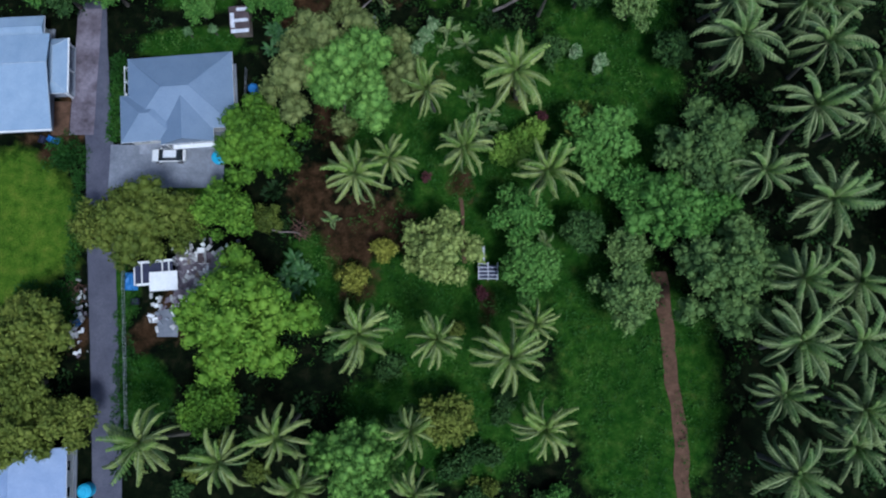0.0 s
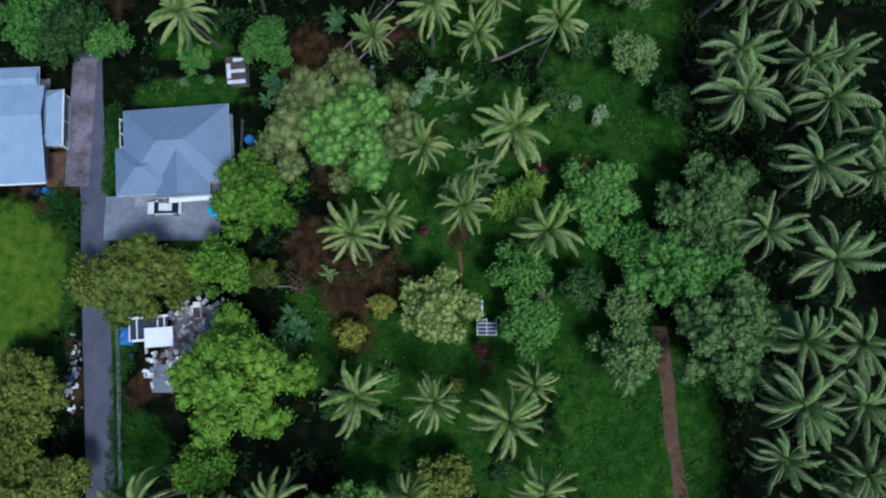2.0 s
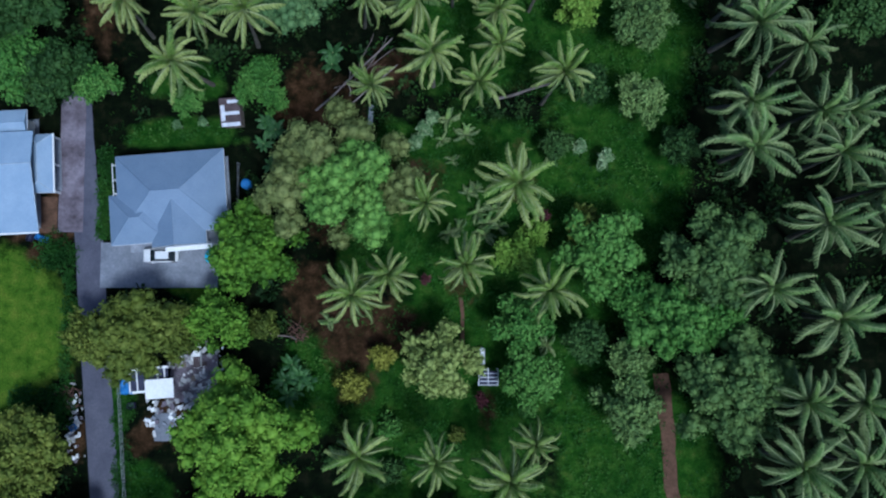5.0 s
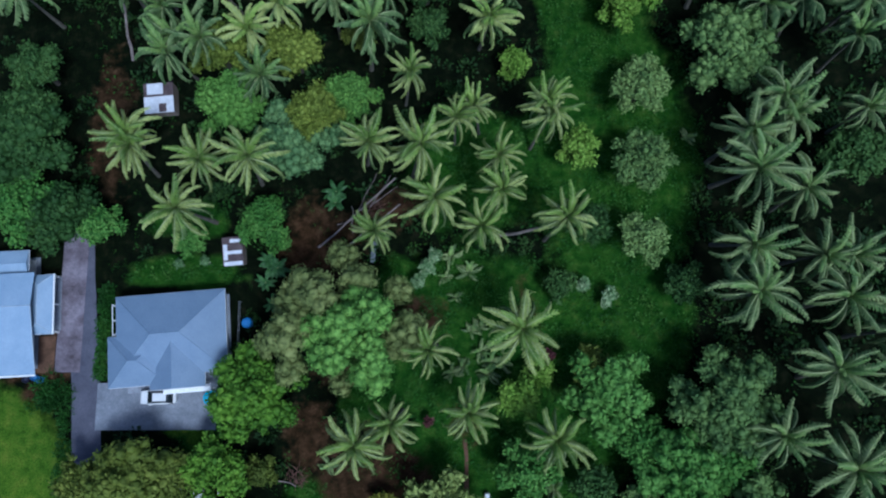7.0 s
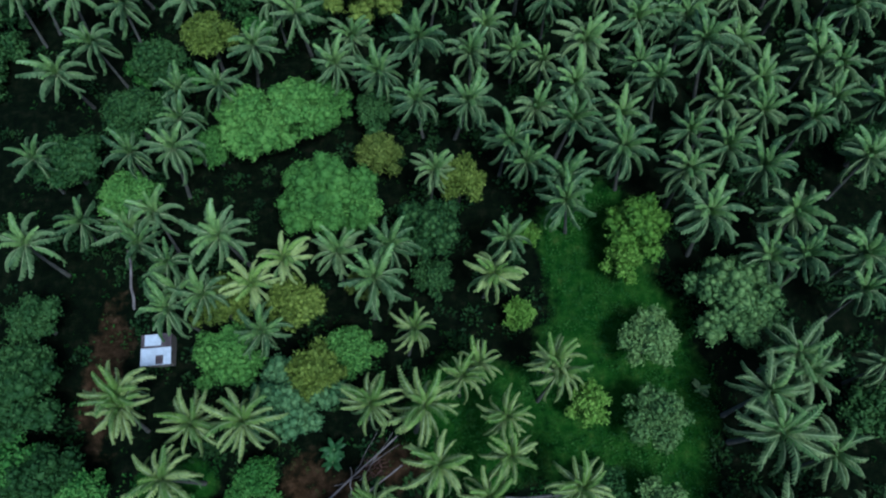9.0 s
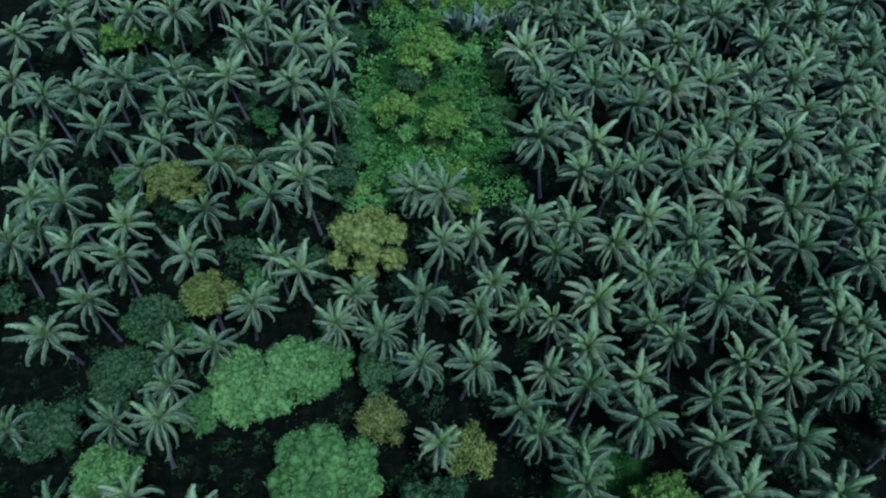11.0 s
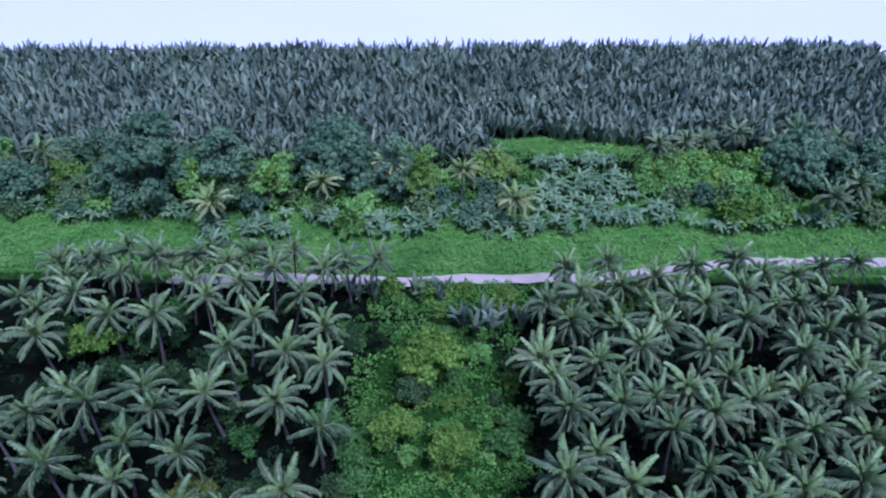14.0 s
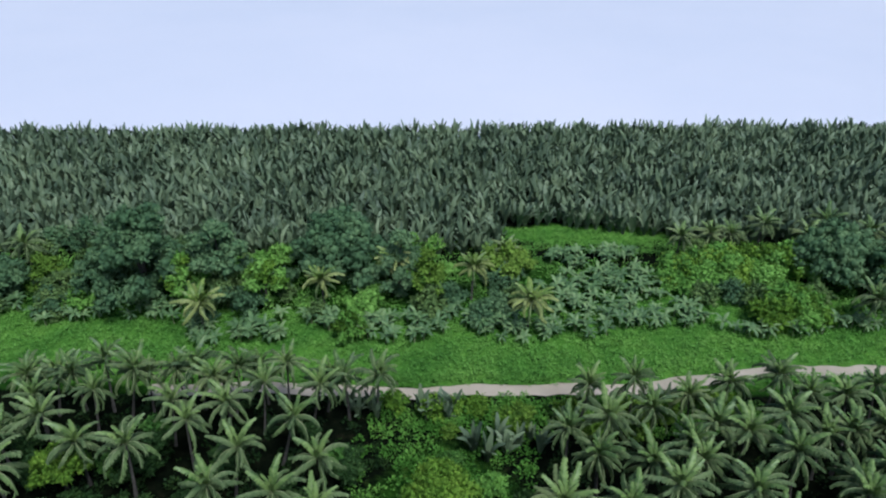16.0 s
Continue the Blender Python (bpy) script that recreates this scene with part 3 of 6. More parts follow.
def frond_arrays(rng, length, rise, bend, pairs, leaflet, hang, base_w=0.07, fine_leaf=True):
    """One feather-leaf that leaves the origin towards +x at the angle rise and arches over by bend: rib and drooping leaflets.
    The blade is widest before the middle and runs out to a point; it curls a little to one side."""
    fine, p, line = 40, np.zeros(3), [np.zeros(3)]
    sway = rng.uniform(0.35, 1.0) * rng.choice((-1, 1))
    for k in range(fine):
        s = (k + 0.5) / fine
        a = radians(rise - bend * s ** 1.25)
        p = p + np.array((math.cos(a), sway * s * s, math.sin(a))) * length / fine
        line.append(p)
    line = np.array(line)

    def spine(s):
        return line[int(round(max(0.0, min(1.0, s)) * fine))]
    co, quads = [], []
    steps = 7 if fine_leaf else 5
    for k in range(steps + 1):
        s = k / steps
        p, w = spine(s), base_w * (1 - 0.8 * s)
        co += [p + (0, -w, 0), p + (0, 0, w * 0.9), p + (0, w, 0)]
    for k in range(steps):
        for j in (0, 1):
            a = 3 * k + j
            quads.append((a, a + 1, a + 4, a + 3))
    rib = len(quads)
    for k in range(pairs):
        s = 0.12 + 0.87 * (k + 0.5) / pairs
        p = spine(s)
        tang = spine(s + 0.03) - spine(s - 0.03)
        tang /= np.linalg.norm(tang)
        across = np.cross(np.array((0.0, 0.0, 1.0)), np.array((tang[0], tang[1], 0.001)))
        across = across / max(np.linalg.norm(across), 1e-6) if abs(tang[0]) > 0.15 else np.array((0.0, 1.0, 0.0))
        up = np.cross(tang, across)
        size = leaflet * (0.30 + 0.86 * math.sin(math.pi * (0.14 + 0.80 * s)) ** 0.8)
        for side in (-1, 1):
            h = hang + rng.uniform(-0.16, 0.16)
            z = size * rng.uniform(0.92, 1.06)
            d = side * across * math.cos(h) + tang * (0.35 + 0.75 * s + rng.uniform(-0.08, 0.08)) - up * math.sin(h) * 0.9
            d /= np.linalg.norm(d)
            w = tang * (length / pairs) * (0.45 if fine_leaf else 0.52)
            midp = p + d * z * 0.55 + up * 0.05 * z
            tip = p + d * z + np.array((0, 0, -0.26 * z))
            n = len(co)
            co += [p - w, p + w, midp + w * 1.05, tip + w * 0.35, tip - w * 0.35, midp - w * 0.95]
            quads += [(n, n + 1, n + 2, n + 5), (n + 5, n + 2, n + 3, n + 4)]
    return np.array(co), np.array(quads), rib


def frond_mesh(seed, leaf_mat, **kw):
    co, quads, rib = frond_arrays(np.random.default_rng(seed), **kw)
    me = array_mesh("frond", co, quads, leaf_mat)
    me.materials.append(RIB)
    idx = np.zeros(len(quads), dtype=np.int32)
    idx[:rib] = 1
    me.polygons.foreach_set("material_index", idx)
    return me


AGES = ((86, 30, 0.3), (76, 58, 0.4), (64, 84, 0.55), (50, 100, 0.7), (32, 106, 0.85), (10, 98, 0.95), (-18, 70, 1.0))


def frond_set(mat, young, seed, pairs, fine):
    """Frond meshes for the ages of leaf in a crown, from upright to hanging, three of each."""
    return [[frond_mesh(seed + 10 * k + j, (young, young, mat, mat, mat, mat, PALM_OLD)[k], length=4.8, rise=a, bend=c, pairs=pairs, leaflet=0.58 if fine else 0.64, hang=h + 0.1,
                        base_w=0.085 if fine else 0.08, fine_leaf=fine) for j in range(3)] for k, (a, c, h) in enumerate(AGES)]


def palm_layout(rng, count):
    """(age, which, turn, length) of each frond in a crown."""
    out = []
    for k in range(count):
        age = min(6, int(7 * ((k + rng.uniform(0, 0.9)) / count) ** 1.05))
        out.append((age, int(rng.integers(3)), k * 137.5 + rng.uniform(-20, 20), rng.uniform(0.82, 1.1) * (0.72 if age == 0 else 1.0)))
    return out


def palm_trunk(rng, height, lean=0.5):
    bm = bmesh.new()
    a = rng.uniform(0, 6.28)
    lx, ly = lean * math.cos(a), lean * math.sin(a)
    pts, rad = [], []
    for k in range(9):
        s = k / 8
        bend = (s - 1) * (1.6 - 0.6 * s)
        pts.append((lx * bend, ly * bend, height * s))
        rad.append(0.16 + 0.14 * (1 - s) ** 3 + 0.015 * (k % 2))
    tube(bm, pts, rad, 8)
    return bm


FROND_SETS = {"warm": frond_set(PALM_WARM, PALM_YOUNG, 1100, 22, True), "mid": frond_set(PALM_MID, PALM_YOUNG_COOL, 3100, 22, True),
              "warm_row": frond_set(PALM_WARM, PALM_YOUNG, 5100, 13, False), "cool_row": frond_set(PALM_COOL, PALM_YOUNG_COOL, 7100, 13, False),
              "mid_row": frond_set(PALM_MID, PALM_YOUNG_COOL, 6100, 13, False), "outer": frond_set(PALM_COOL, PALM_COOL, 9100, 7, False)}
CROWN_HEIGHT = 10.1


def palm_model(tone, seed, apart, height=CROWN_HEIGHT, lean=0.6, fronds=(25, 31)):
    """A coconut palm with crown radius 4 m. apart: every frond an object of its own."""
    rng = np.random.default_rng(seed)
    root = tagged(empty("coconut_palm", pose(0, 0, -300)), "", "palm tree")
    part("trunk", palm_trunk(rng, height, lean), BARK, root)
    layout = palm_layout(rng, int(rng.integers(*fronds)))
    if apart:
        for age, which, turn, size in layout:
            fr = new("frond", FROND_SETS[tone][age][which])
            fr.parent, fr.matrix_basis = root, pose(0, 0, height, 0, 0, turn) @ Matrix.Scale(size, 4)
    else:
        cos, qs, ids, base = [], [], [], 0
        for age, which, turn, size in layout:
            me = FROND_SETS[tone][age][which]
            co = np.empty(len(me.vertices) * 3, dtype=np.float32)
            me.vertices.foreach_get("co", co)
            q = np.empty(len(me.loops), dtype=np.int32)
            me.loops.foreach_get("vertex_index", q)
            idx = np.empty(len(me.polygons), dtype=np.int32)
            me.polygons.foreach_get("material_index", idx)
            c, s = math.cos(radians(turn)), math.sin(radians(turn))
            co = co.reshape(-1, 3) @ np.array(((c, s, 0), (-s, c, 0), (0, 0, 1))) * size + np.array((0, 0, height))
            cos.append(co)
            qs.append(q.reshape(-1, 4) + base)
            idx[idx == 0] = (0, 0, 2, 2, 2, 2, 3)[age]
            ids.append(idx)
            base += len(co)
        me = array_mesh("crown", np.concatenate(cos), np.concatenate(qs), FROND_SETS[tone][0][0].materials[0])
        for mat in (RIB, FROND_SETS[tone][3][0].materials[0], PALM_OLD):
            me.materials.append(mat)
        me.polygons.foreach_set("material_index", np.concatenate(ids))
        new("crown", me).parent = root
    return root


def scatter_palms(places, models, label, group, seed, unit_r=4.0):
    rng = random.Random(seed)
    for x, y, r in places:
        s = max(0.7, min(1.25, r / unit_r))
        m = pose(x, y, ground_z(x, y) - 0.05, rng.uniform(-7, 7), rng.uniform(-7, 7), rng.uniform(0, 360))
        ob = copy_thing(rng.choice(models), m)
        hz = rng.uniform(0.88, 1.07)
        ob.matrix_basis = m @ Matrix.Diagonal((s, s, hz * (0.75 + 0.25 * s), 1))
        tagged(ob, label, "palm tree", group)


def discard(obs):
    for ob in obs:
        for o in (*ob.children_recursive, ob):
            bpy.data.objects.remove(o)


# ---------------------------------------------------------------- the plan of the planting: x, y, crown radius
GROVE_A = [(-37.4, 54.5, 3.7), (-36.4, 51.9, 3.6), (-30.5, -9.6, 4.3), (-29.3, 45.5, 4.1), (-29.0, 51.2, 3.6), (-22.6, -13.6, 3.5), (-21.8, 49.9, 4.1), (-17.0, -9.3, 3.6), (-16.6, -14.8, 3.1), (-7.4, 43.4, 2.0), (-9.7, 18.1, 3.8), (-8.6, 52.4, 3.5), (-8.5, 0.9, 3.9), (-5.6, 22.0, 3.2), (-4.2, 61.0, 2.7), (-4.0, -9.0, 3.0), (-2.7, 51.4, 4.3), (-2.0, -15.5, 2.9), (-0.9, 29.0, 3.0), (-0.8, 45.9, 4.0), (-0.6, 0.3, 3.2), (1.2, 55.7, 2.3), (2.3, 22.3, 3.4), (3.4, 43.3, 3.2), (5.1, 57.3, 2.9), (6.7, 52.1, 3.0), (7.3, 47.7, 3.2), (7.9, -2.1, 4.3), (9.1, 32.3, 4.7)]
GROVE_B = [(10.7, -9.6, 3.6), (11.4, 55.3, 3.2), (11.5, 58.1, 3.1), (11.7, 2.1, 2.2), (12.1, 18.8, 3.7), (13.6, 43.0, 3.5), (33.6, 41.1, 4.2), (34.3, 53.7, 4.2), (35.3, 49.1, 4.9), (35.8, 34.4, 5.1), (37.5, 19.5, 3.8), (37.7, -6.9, 3.8), (38.0, -12.2, 4.9), (38.8, 0.6, 4.7), (40.3, 59.0, 4.5), (40.5, 8.0, 3.9), (41.4, 47.1, 3.6), (41.4, 56.3, 3.8), (42.4, 26.0, 4.8), (42.5, 40.4, 3.8), (44.2, 15.6, 5.2), (44.3, 33.8, 4.3), (45.2, -12.2, 4.3), (45.3, -6.3, 4.0), (45.5, -0.6, 4.4), (45.5, 7.4, 4.5), (47.2, 38.6, 3.9), (48.4, 25.1, 4.0), (49.1, 56.3, 3.2), (49.6, 31.4, 3.9)]
PLANTATION_A = [(-59.6, 108.9, 3.8), (-58.3, 111.5, 3.6), (-53.5, 83.6, 3.2), (-52.1, 108.4, 4.1), (-50.4, 96.9, 3.9), (-50.4, 70.7, 4.1), (-47.4, 101.7, 3.4), (-46.3, 115.8, 4.2), (-45.5, 75.4, 3.3), (-44.8, 106.9, 3.9), (-40.6, 84.0, 3.2), (-39.5, 74.3, 3.8), (-37.0, 71.4, 2.7), (-36.1, 93.8, 3.0), (-36.1, 109.0, 3.9), (-35.6, 83.6, 3.9), (-34.5, 116.9, 3.7), (-34.5, 74.3, 3.4), (-33.2, 88.6, 3.3), (-33.1, 70.0, 3.0), (-32.6, 66.5, 3.3), (-30.8, 95.1, 3.4), (-28.6, 65.8, 3.0), (-26.6, 73.2, 4.0)]
PLANTATION_B = [(-23.2, 67.4, 3.3), (-31.0, 62.6, 3.3), (-22.4, 61.6, 3.0), (-26.6, 101.2, 3.8), (-26.5, 117.0, 4.5), (-23.7, 109.0, 3.5), (-20.9, 106.5, 4.1), (-19.8, 68.5, 3.3), (-14.2, 98.4, 3.2), (-14.0, 69.9, 3.3), (-12.9, 103.1, 3.2), (-8.5, 66.1, 3.9), (-7.4, 97.0, 3.5), (-6.7, 70.6, 3.3), (-4.0, 101.2, 4.0), (-3.2, 91.6, 3.4), (-1.7, 110.1, 3.3), (-1.4, 82.8, 2.8), (2.3, 91.6, 3.8), (4.0, 98.4, 3.2), (4.1, 113.0, 3.5), (5.2, 67.4, 3.3), (5.6, 104.1, 3.3), (7.3, 86.9, 3.6), (7.4, 73.5, 3.0), (9.1, 102.2, 3.2), (10.0, 83.6, 3.0)]
PLANTATION_C = [(10.5, 114.1, 4.1), (11.0, 89.5, 2.9), (13.0, 97.5, 3.0), (14.6, 109.6, 3.3), (14.8, 81.6, 3.9), (16.1, 88.2, 3.8), (16.2, 76.5, 3.6), (16.9, 94.3, 3.9), (18.6, 115.1, 4.2), (18.6, 101.3, 4.0), (22.6, 110.2, 3.4), (22.9, 90.8, 3.4), (22.9, 84.4, 4.0), (26.1, 98.9, 4.0), (27.2, 105.5, 4.2), (28.5, 116.2, 4.5), (29.3, 94.8, 3.4), (29.4, 107.2, 3.6), (29.7, 81.6, 3.7), (30.9, 87.8, 3.3), (32.1, 75.0, 4.2), (34.8, 106.2, 4.1), (35.0, 116.2, 4.2), (35.5, 84.5, 3.3)]
PLANTATION_D = [(35.5, 91.2, 3.4), (36.1, 99.4, 4.3), (38.1, 70.6, 3.7), (40.2, 82.8, 3.7), (40.7, 103.8, 3.3), (42.4, 68.4, 3.4), (42.5, 109.2, 3.6), (42.7, 90.4, 3.4), (43.2, 96.6, 3.9), (44.1, 76.5, 4.3), (47.7, 89.5, 3.4), (48.9, 109.2, 4.0), (49.7, 65.6, 3.0), (49.7, 98.5, 3.5), (50.0, 117.4, 4.6), (50.2, 102.0, 3.5), (50.8, 71.3, 4.2), (53.0, 93.0, 3.4), (54.1, 97.6, 4.3), (54.1, 82.8, 3.6), (57.4, 108.2, 4.1)]
BACK_ROWS_A = [(-77.9, 159.1, 4.5), (-75.5, 169.8, 4.3), (-73.1, 146.6, 4.4), (-72.8, 167.1, 3.8), (-70.2, 176.4, 3.6), (-68.8, 132.9, 4.3), (-67.2, 157.6, 4.7), (-65.9, 169.9, 4.3), (-65.9, 140.9, 4.5), (-63.9, 129.2, 4.0), (-62.7, 142.8, 3.9), (-62.6, 118.9, 4.1), (-61.2, 176.5, 3.6), (-58.0, 164.5, 4.4), (-57.3, 144.9, 4.4), (-56.4, 134.3, 4.7), (-54.7, 143.8, 4.9), (-54.3, 118.4, 4.2), (-49.3, 162.8, 4.8), (-48.2, 126.9, 3.9), (-47.8, 148.3, 4.6), (-47.3, 173.5, 3.6), (-46.9, 137.0, 4.0), (-44.7, 131.8, 3.7), (-44.1, 168.3, 4.1)]
BACK_ROWS_B = [(-43.6, 142.5, 4.1), (-38.2, 174.0, 4.4), (-37.4, 146.9, 5.0), (-36.6, 135.7, 4.0), (-36.3, 127.6, 4.0), (-35.4, 154.6, 4.2), (-34.6, 162.1, 3.9), (-33.1, 176.9, 3.2), (-28.9, 127.0, 3.4), (-28.4, 170.3, 4.3), (-27.5, 155.5, 4.2), (-26.7, 145.5, 4.6), (-23.2, 129.5, 5.1), (-21.1, 151.6, 4.5), (-21.1, 161.4, 4.3), (-21.0, 121.3, 4.3), (-19.9, 139.9, 4.4), (-5.6, 123.1, 3.9), (0.2, 120.9, 4.3), (13.7, 155.1, 4.6), (14.3, 129.1, 4.7), (15.1, 142.9, 4.3), (16.2, 149.6, 3.9), (18.9, 123.8, 3.6), (19.6, 163.6, 4.0)]
BACK_ROWS_C = [(22.2, 155.1, 4.6), (22.4, 131.0, 4.9), (23.6, 170.9, 4.3), (24.8, 123.8, 3.7), (25.2, 144.5, 4.4), (26.7, 161.9, 4.4), (29.8, 128.0, 4.0), (30.1, 139.6, 4.3), (30.8, 155.2, 4.6), (33.8, 126.2, 4.0), (35.7, 149.0, 4.5), (38.0, 141.7, 4.9), (38.4, 177.8, 3.5), (38.7, 128.6, 3.8), (39.6, 169.2, 4.5), (41.2, 118.4, 4.3), (41.3, 157.0, 4.5), (43.8, 129.9, 4.9), (44.4, 124.0, 3.7), (44.7, 146.1, 4.4), (45.0, 169.2, 4.5), (45.6, 181.4, 3.8), (46.3, 137.6, 3.9), (48.7, 162.1, 4.6), (51.4, 139.0, 4.3)]
BACK_ROWS_D = [(52.0, 171.2, 4.4), (52.2, 130.0, 4.6), (52.9, 146.2, 4.0), (53.0, 181.5, 3.8), (55.1, 155.5, 4.6), (55.3, 168.5, 3.9), (55.9, 125.2, 3.8), (57.3, 119.6, 4.0), (58.0, 145.5, 4.2), (59.1, 178.1, 3.7), (59.3, 127.6, 4.0), (59.7, 167.6, 4.9), (59.8, 139.1, 4.3), (62.0, 135.1, 3.8), (62.3, 119.6, 4.1), (62.6, 150.3, 4.1), (63.7, 153.9, 4.4), (65.0, 168.7, 3.9), (65.5, 130.0, 4.6), (67.6, 162.3, 4.8), (68.0, 146.3, 4.4), (69.6, 140.6, 4.3), (75.9, 154.0, 4.4), (77.4, 165.9, 4.7)]
FAR_PALMS = [(-29.1, 214.7, 4.6), (-52.7, 204.6, 5.5), (-13.2, 221.5, 4.2), (2.6, 219.2, 4.4), (13.9, 207.4, 5.2), (-99.1, 228.3, 4.6), (85.8, 209.3, 4.5), (94.0, 214.3, 4.6), (52.9, 235.9, 3.8), (60.4, 238.3, 3.9), (67.0, 238.4, 3.9), (75.0, 242.8, 4.4), (91.3, 243.2, 4.7), (84.9, 238.2, 4.3), (100.9, 238.5, 4.3), (11.0, 229.1, 3.6)]
MANGO_TREES = [(-22.5, 2.6, 7.5), (-21.6, 23.8, 5.3), (-25.5, 15.6, 3.9), (-26.5, -7.1, 3.6), (-3.9, 158.0, 5.6, 11.0), (-61.8, 164.1, 4.5), (-9.3, 145.1, 3.6), (-0.4, 141.4, 3.9)]
OLIVE_TREES = [(-35.1, 14.1, 5.7), (-40.3, 14.0, 3.4), (-30.9, 14.7, 3.4), (0.8, -8.4, 3.3), (-46.9, 1.3, 4.9), (-48.0, -4.5, 4.2), (-42.7, -8.4, 3.4), (-48.3, -10.3, 3.6), (-21.0, 15.1, 2.0), (17.4, 26.7, 2.8), (-9.0, 87.1, 3.1), (-10.6, 69.1, 2.1), (-35.9, 132.0, 3.7)]
GOLDEN_TREES = [(1.9, 82.2, 3.3, 8.5), (-27.2, 65.2, 3.5, 9.0), (-18.2, 65.2, 3.5, 9.0), (-14.9, 56.4, 3.2, 11.0), (-11.6, 112.1, 6.0, 13.0), (-32.1, 102.1, 3.9, 12.5), (-41.7, 122.9, 4.2, 12.5)]
GREY_TREES = [(33.3, 7.8, 6.6), (32.1, 22.7, 6.2), (22.0, 5.6, 4.1), (22.4, 11.3, 2.7), (24.3, 51.7, 3.8), (24.0, 42.2, 3.1), (35.1, 65.5, 5.8), (24.8, 60.9, 3.7)]
DARK_TREES = [(-47.0, 43.6, 3.2), (17.0, 13.4, 2.7), (17.6, 43.9, 2.6), (50.3, 52.3, 4.2), (29.1, 36.7, 2.4), (14.2, 36.8, 1.9), (-45.6, 45.5, 4.0), (-50.0, 53.4, 5.5), (-49.7, 85.0, 4.5), (-42.5, 92.6, 4.3), (-1.9, 74.8, 4.4, 9.0), (-1.4, 69.4, 2.6), (-9.2, 93.9, 3.1), (57.2, 87.9, 3.5), (-49.8, 63.5, 3.4), (-50.1, 56.7, 4.0), (-40.4, 101.8, 4.0), (-17.6, 127.4, 3.1), (-6.5, 153.0, 3.1)]
LIME_TREES = [(8.7, 23.5, 2.6), (11.5, 26.2, 1.8), (16.8, 53.4, 2.7), (24.8, 75.9, 4.5), (23.0, 71.6, 2.9), (9.4, 65.0, 2.2), (10.7, 76.1, 1.9)]
EMERALD_TREES = [(19.1, 23.9, 4.9), (-49.2, 45.9, 4.4), (-40.9, 44.0, 2.6), (-30.6, 42.3, 1.9), (-21.5, 45.5, 2.4), (-20.2, 42.6, 1.8), (-23.5, 43.6, 1.6), (27.0, 15.9, 5.0), (31.9, 16.1, 3.7), (22.6, 18.2, 3.1), (9.5, 15.0, 3.8), (10.8, 8.9, 3.6)]
MISTY_TREES = [(-17.6, 53.4, 5.4, 9.5)]
RED_SHRUBS = [(12.9, 28.4, 0.7), (-1.7, 20.6, 0.55), (5.1, 6.2, 0.75)]
FLOWER_SHRUBS = [(17.3, 36.9, 0.8), (20.4, 35.6, 0.95), (20.0, 34.6, 0.6), (-32.2, 39.6, 0.45), (-29.0, 39.9, 0.5), (-1.9, 39.0, 1.1), (-0.9, 40.4, 0.9), (-2.9, 37.4, 0.9)]
PALE_TREES = [(0.1, 11.2, 4.8)]
YELLOW_TREES = [(-10.2, 8.0, 1.9), (-6.7, 11.4, 1.6)]
DOME_TREES = [(-8.8, -13.3, 5.5), (-15.2, 79.6, 6.4), (-11.6, 78.2, 3.7), (-25.9, 90.8, 5.7), (-19.9, 92.7, 5.4), (-16.3, 95.1, 3.5), (-31.2, 88.0, 3.1), (-25.6, 58.9, 4.4), (-11.5, 59.6, 3.5), (-40.9, 79.6, 4.4)]
WILLOW = [(-68.7, 217.9, 9.6, 22.6), (-52.1, 218.9, 7.2, 18.3), (-27.6, 228.0, 10.2, 16.2), (-13.2, 220.3, 4.8, 15.7), (-77.1, 215.1, 5.1, 13.7), (87.8, 229.2, 9.6, 13.3), (98.2, 221.3, 8.0, 15.4), (-99.7, 217.6, 6.5, 10.7)]
VINE = [(-42.0, 215.5, 4.9, 11.7), (60.2, 229.6, 8.2, 6.6), (71.7, 213.1, 7.9, 6.0), (51.7, 225.8, 6.8, 6.3), (78.8, 232.6, 7.0, 6.9), (-22.2, 204.0, 3.2, 6.3), (-59.5, 215.2, 3.9, 12.4)]
YELLOW_FAR = [(-90.4, 219.5, 3.7, 10.5), (-6.5, 216.7, 3.7, 13.6), (11.2, 228.9, 6.2, 8.5)]
DARK_FAR = [(-86.0, 215.2, 5.4, 7.6), (-49.8, 215.4, 3.9, 11.0)]


warm = [palm_model("warm", 100 + k, True, fronds=(25, 31)) for k in range(5)]
cool = [palm_model("mid", 200 + k, True) for k in range(4)]
scatter_palms([p for p in GROVE_A + GROVE_B if p[0] < 30], warm, "tall coconut palm with yellowish green drooping fronds", "coconut palms in the grove", 1)
scatter_palms([p for p in GROVE_A + GROVE_B if p[0] >= 30], cool, "tall coconut palm with broad dark green fronds", "coconut palms in the plantation", 2)
discard(warm + cool)
cool = [palm_model("cool_row" if k % 3 else "mid_row", 300 + k, False) for k in range(6)]
warm = [palm_model("warm_row", 320 + k, False) for k in range(2)]
outer = [palm_model("outer", 340 + k, False) for k in range(3)]
rows = PLANTATION_A + PLANTATION_B + PLANTATION_C + PLANTATION_D
scatter_palms([p for p in rows if p[1] < 76 and -30 < p[0] < 12], cool + warm, "coconut palm with green fronds at the edge of the rows", "coconut palms in the plantation", 13, 3.8)
scatter_palms([p for p in rows if p[0] > -16 and (p[1] >= 76 or p[0] >= 12)], cool,
              "coconut palm with blue-green fronds in dense rows", "coconut palms in the plantation", 3, 3.8)
scatter_palms([p for p in BACK_ROWS_A + BACK_ROWS_B + BACK_ROWS_C + BACK_ROWS_D if p[0] > -16], cool,
              "coconut palm with blue-green fronds near the river", "coconut palms in the back rows", 4, 3.7)
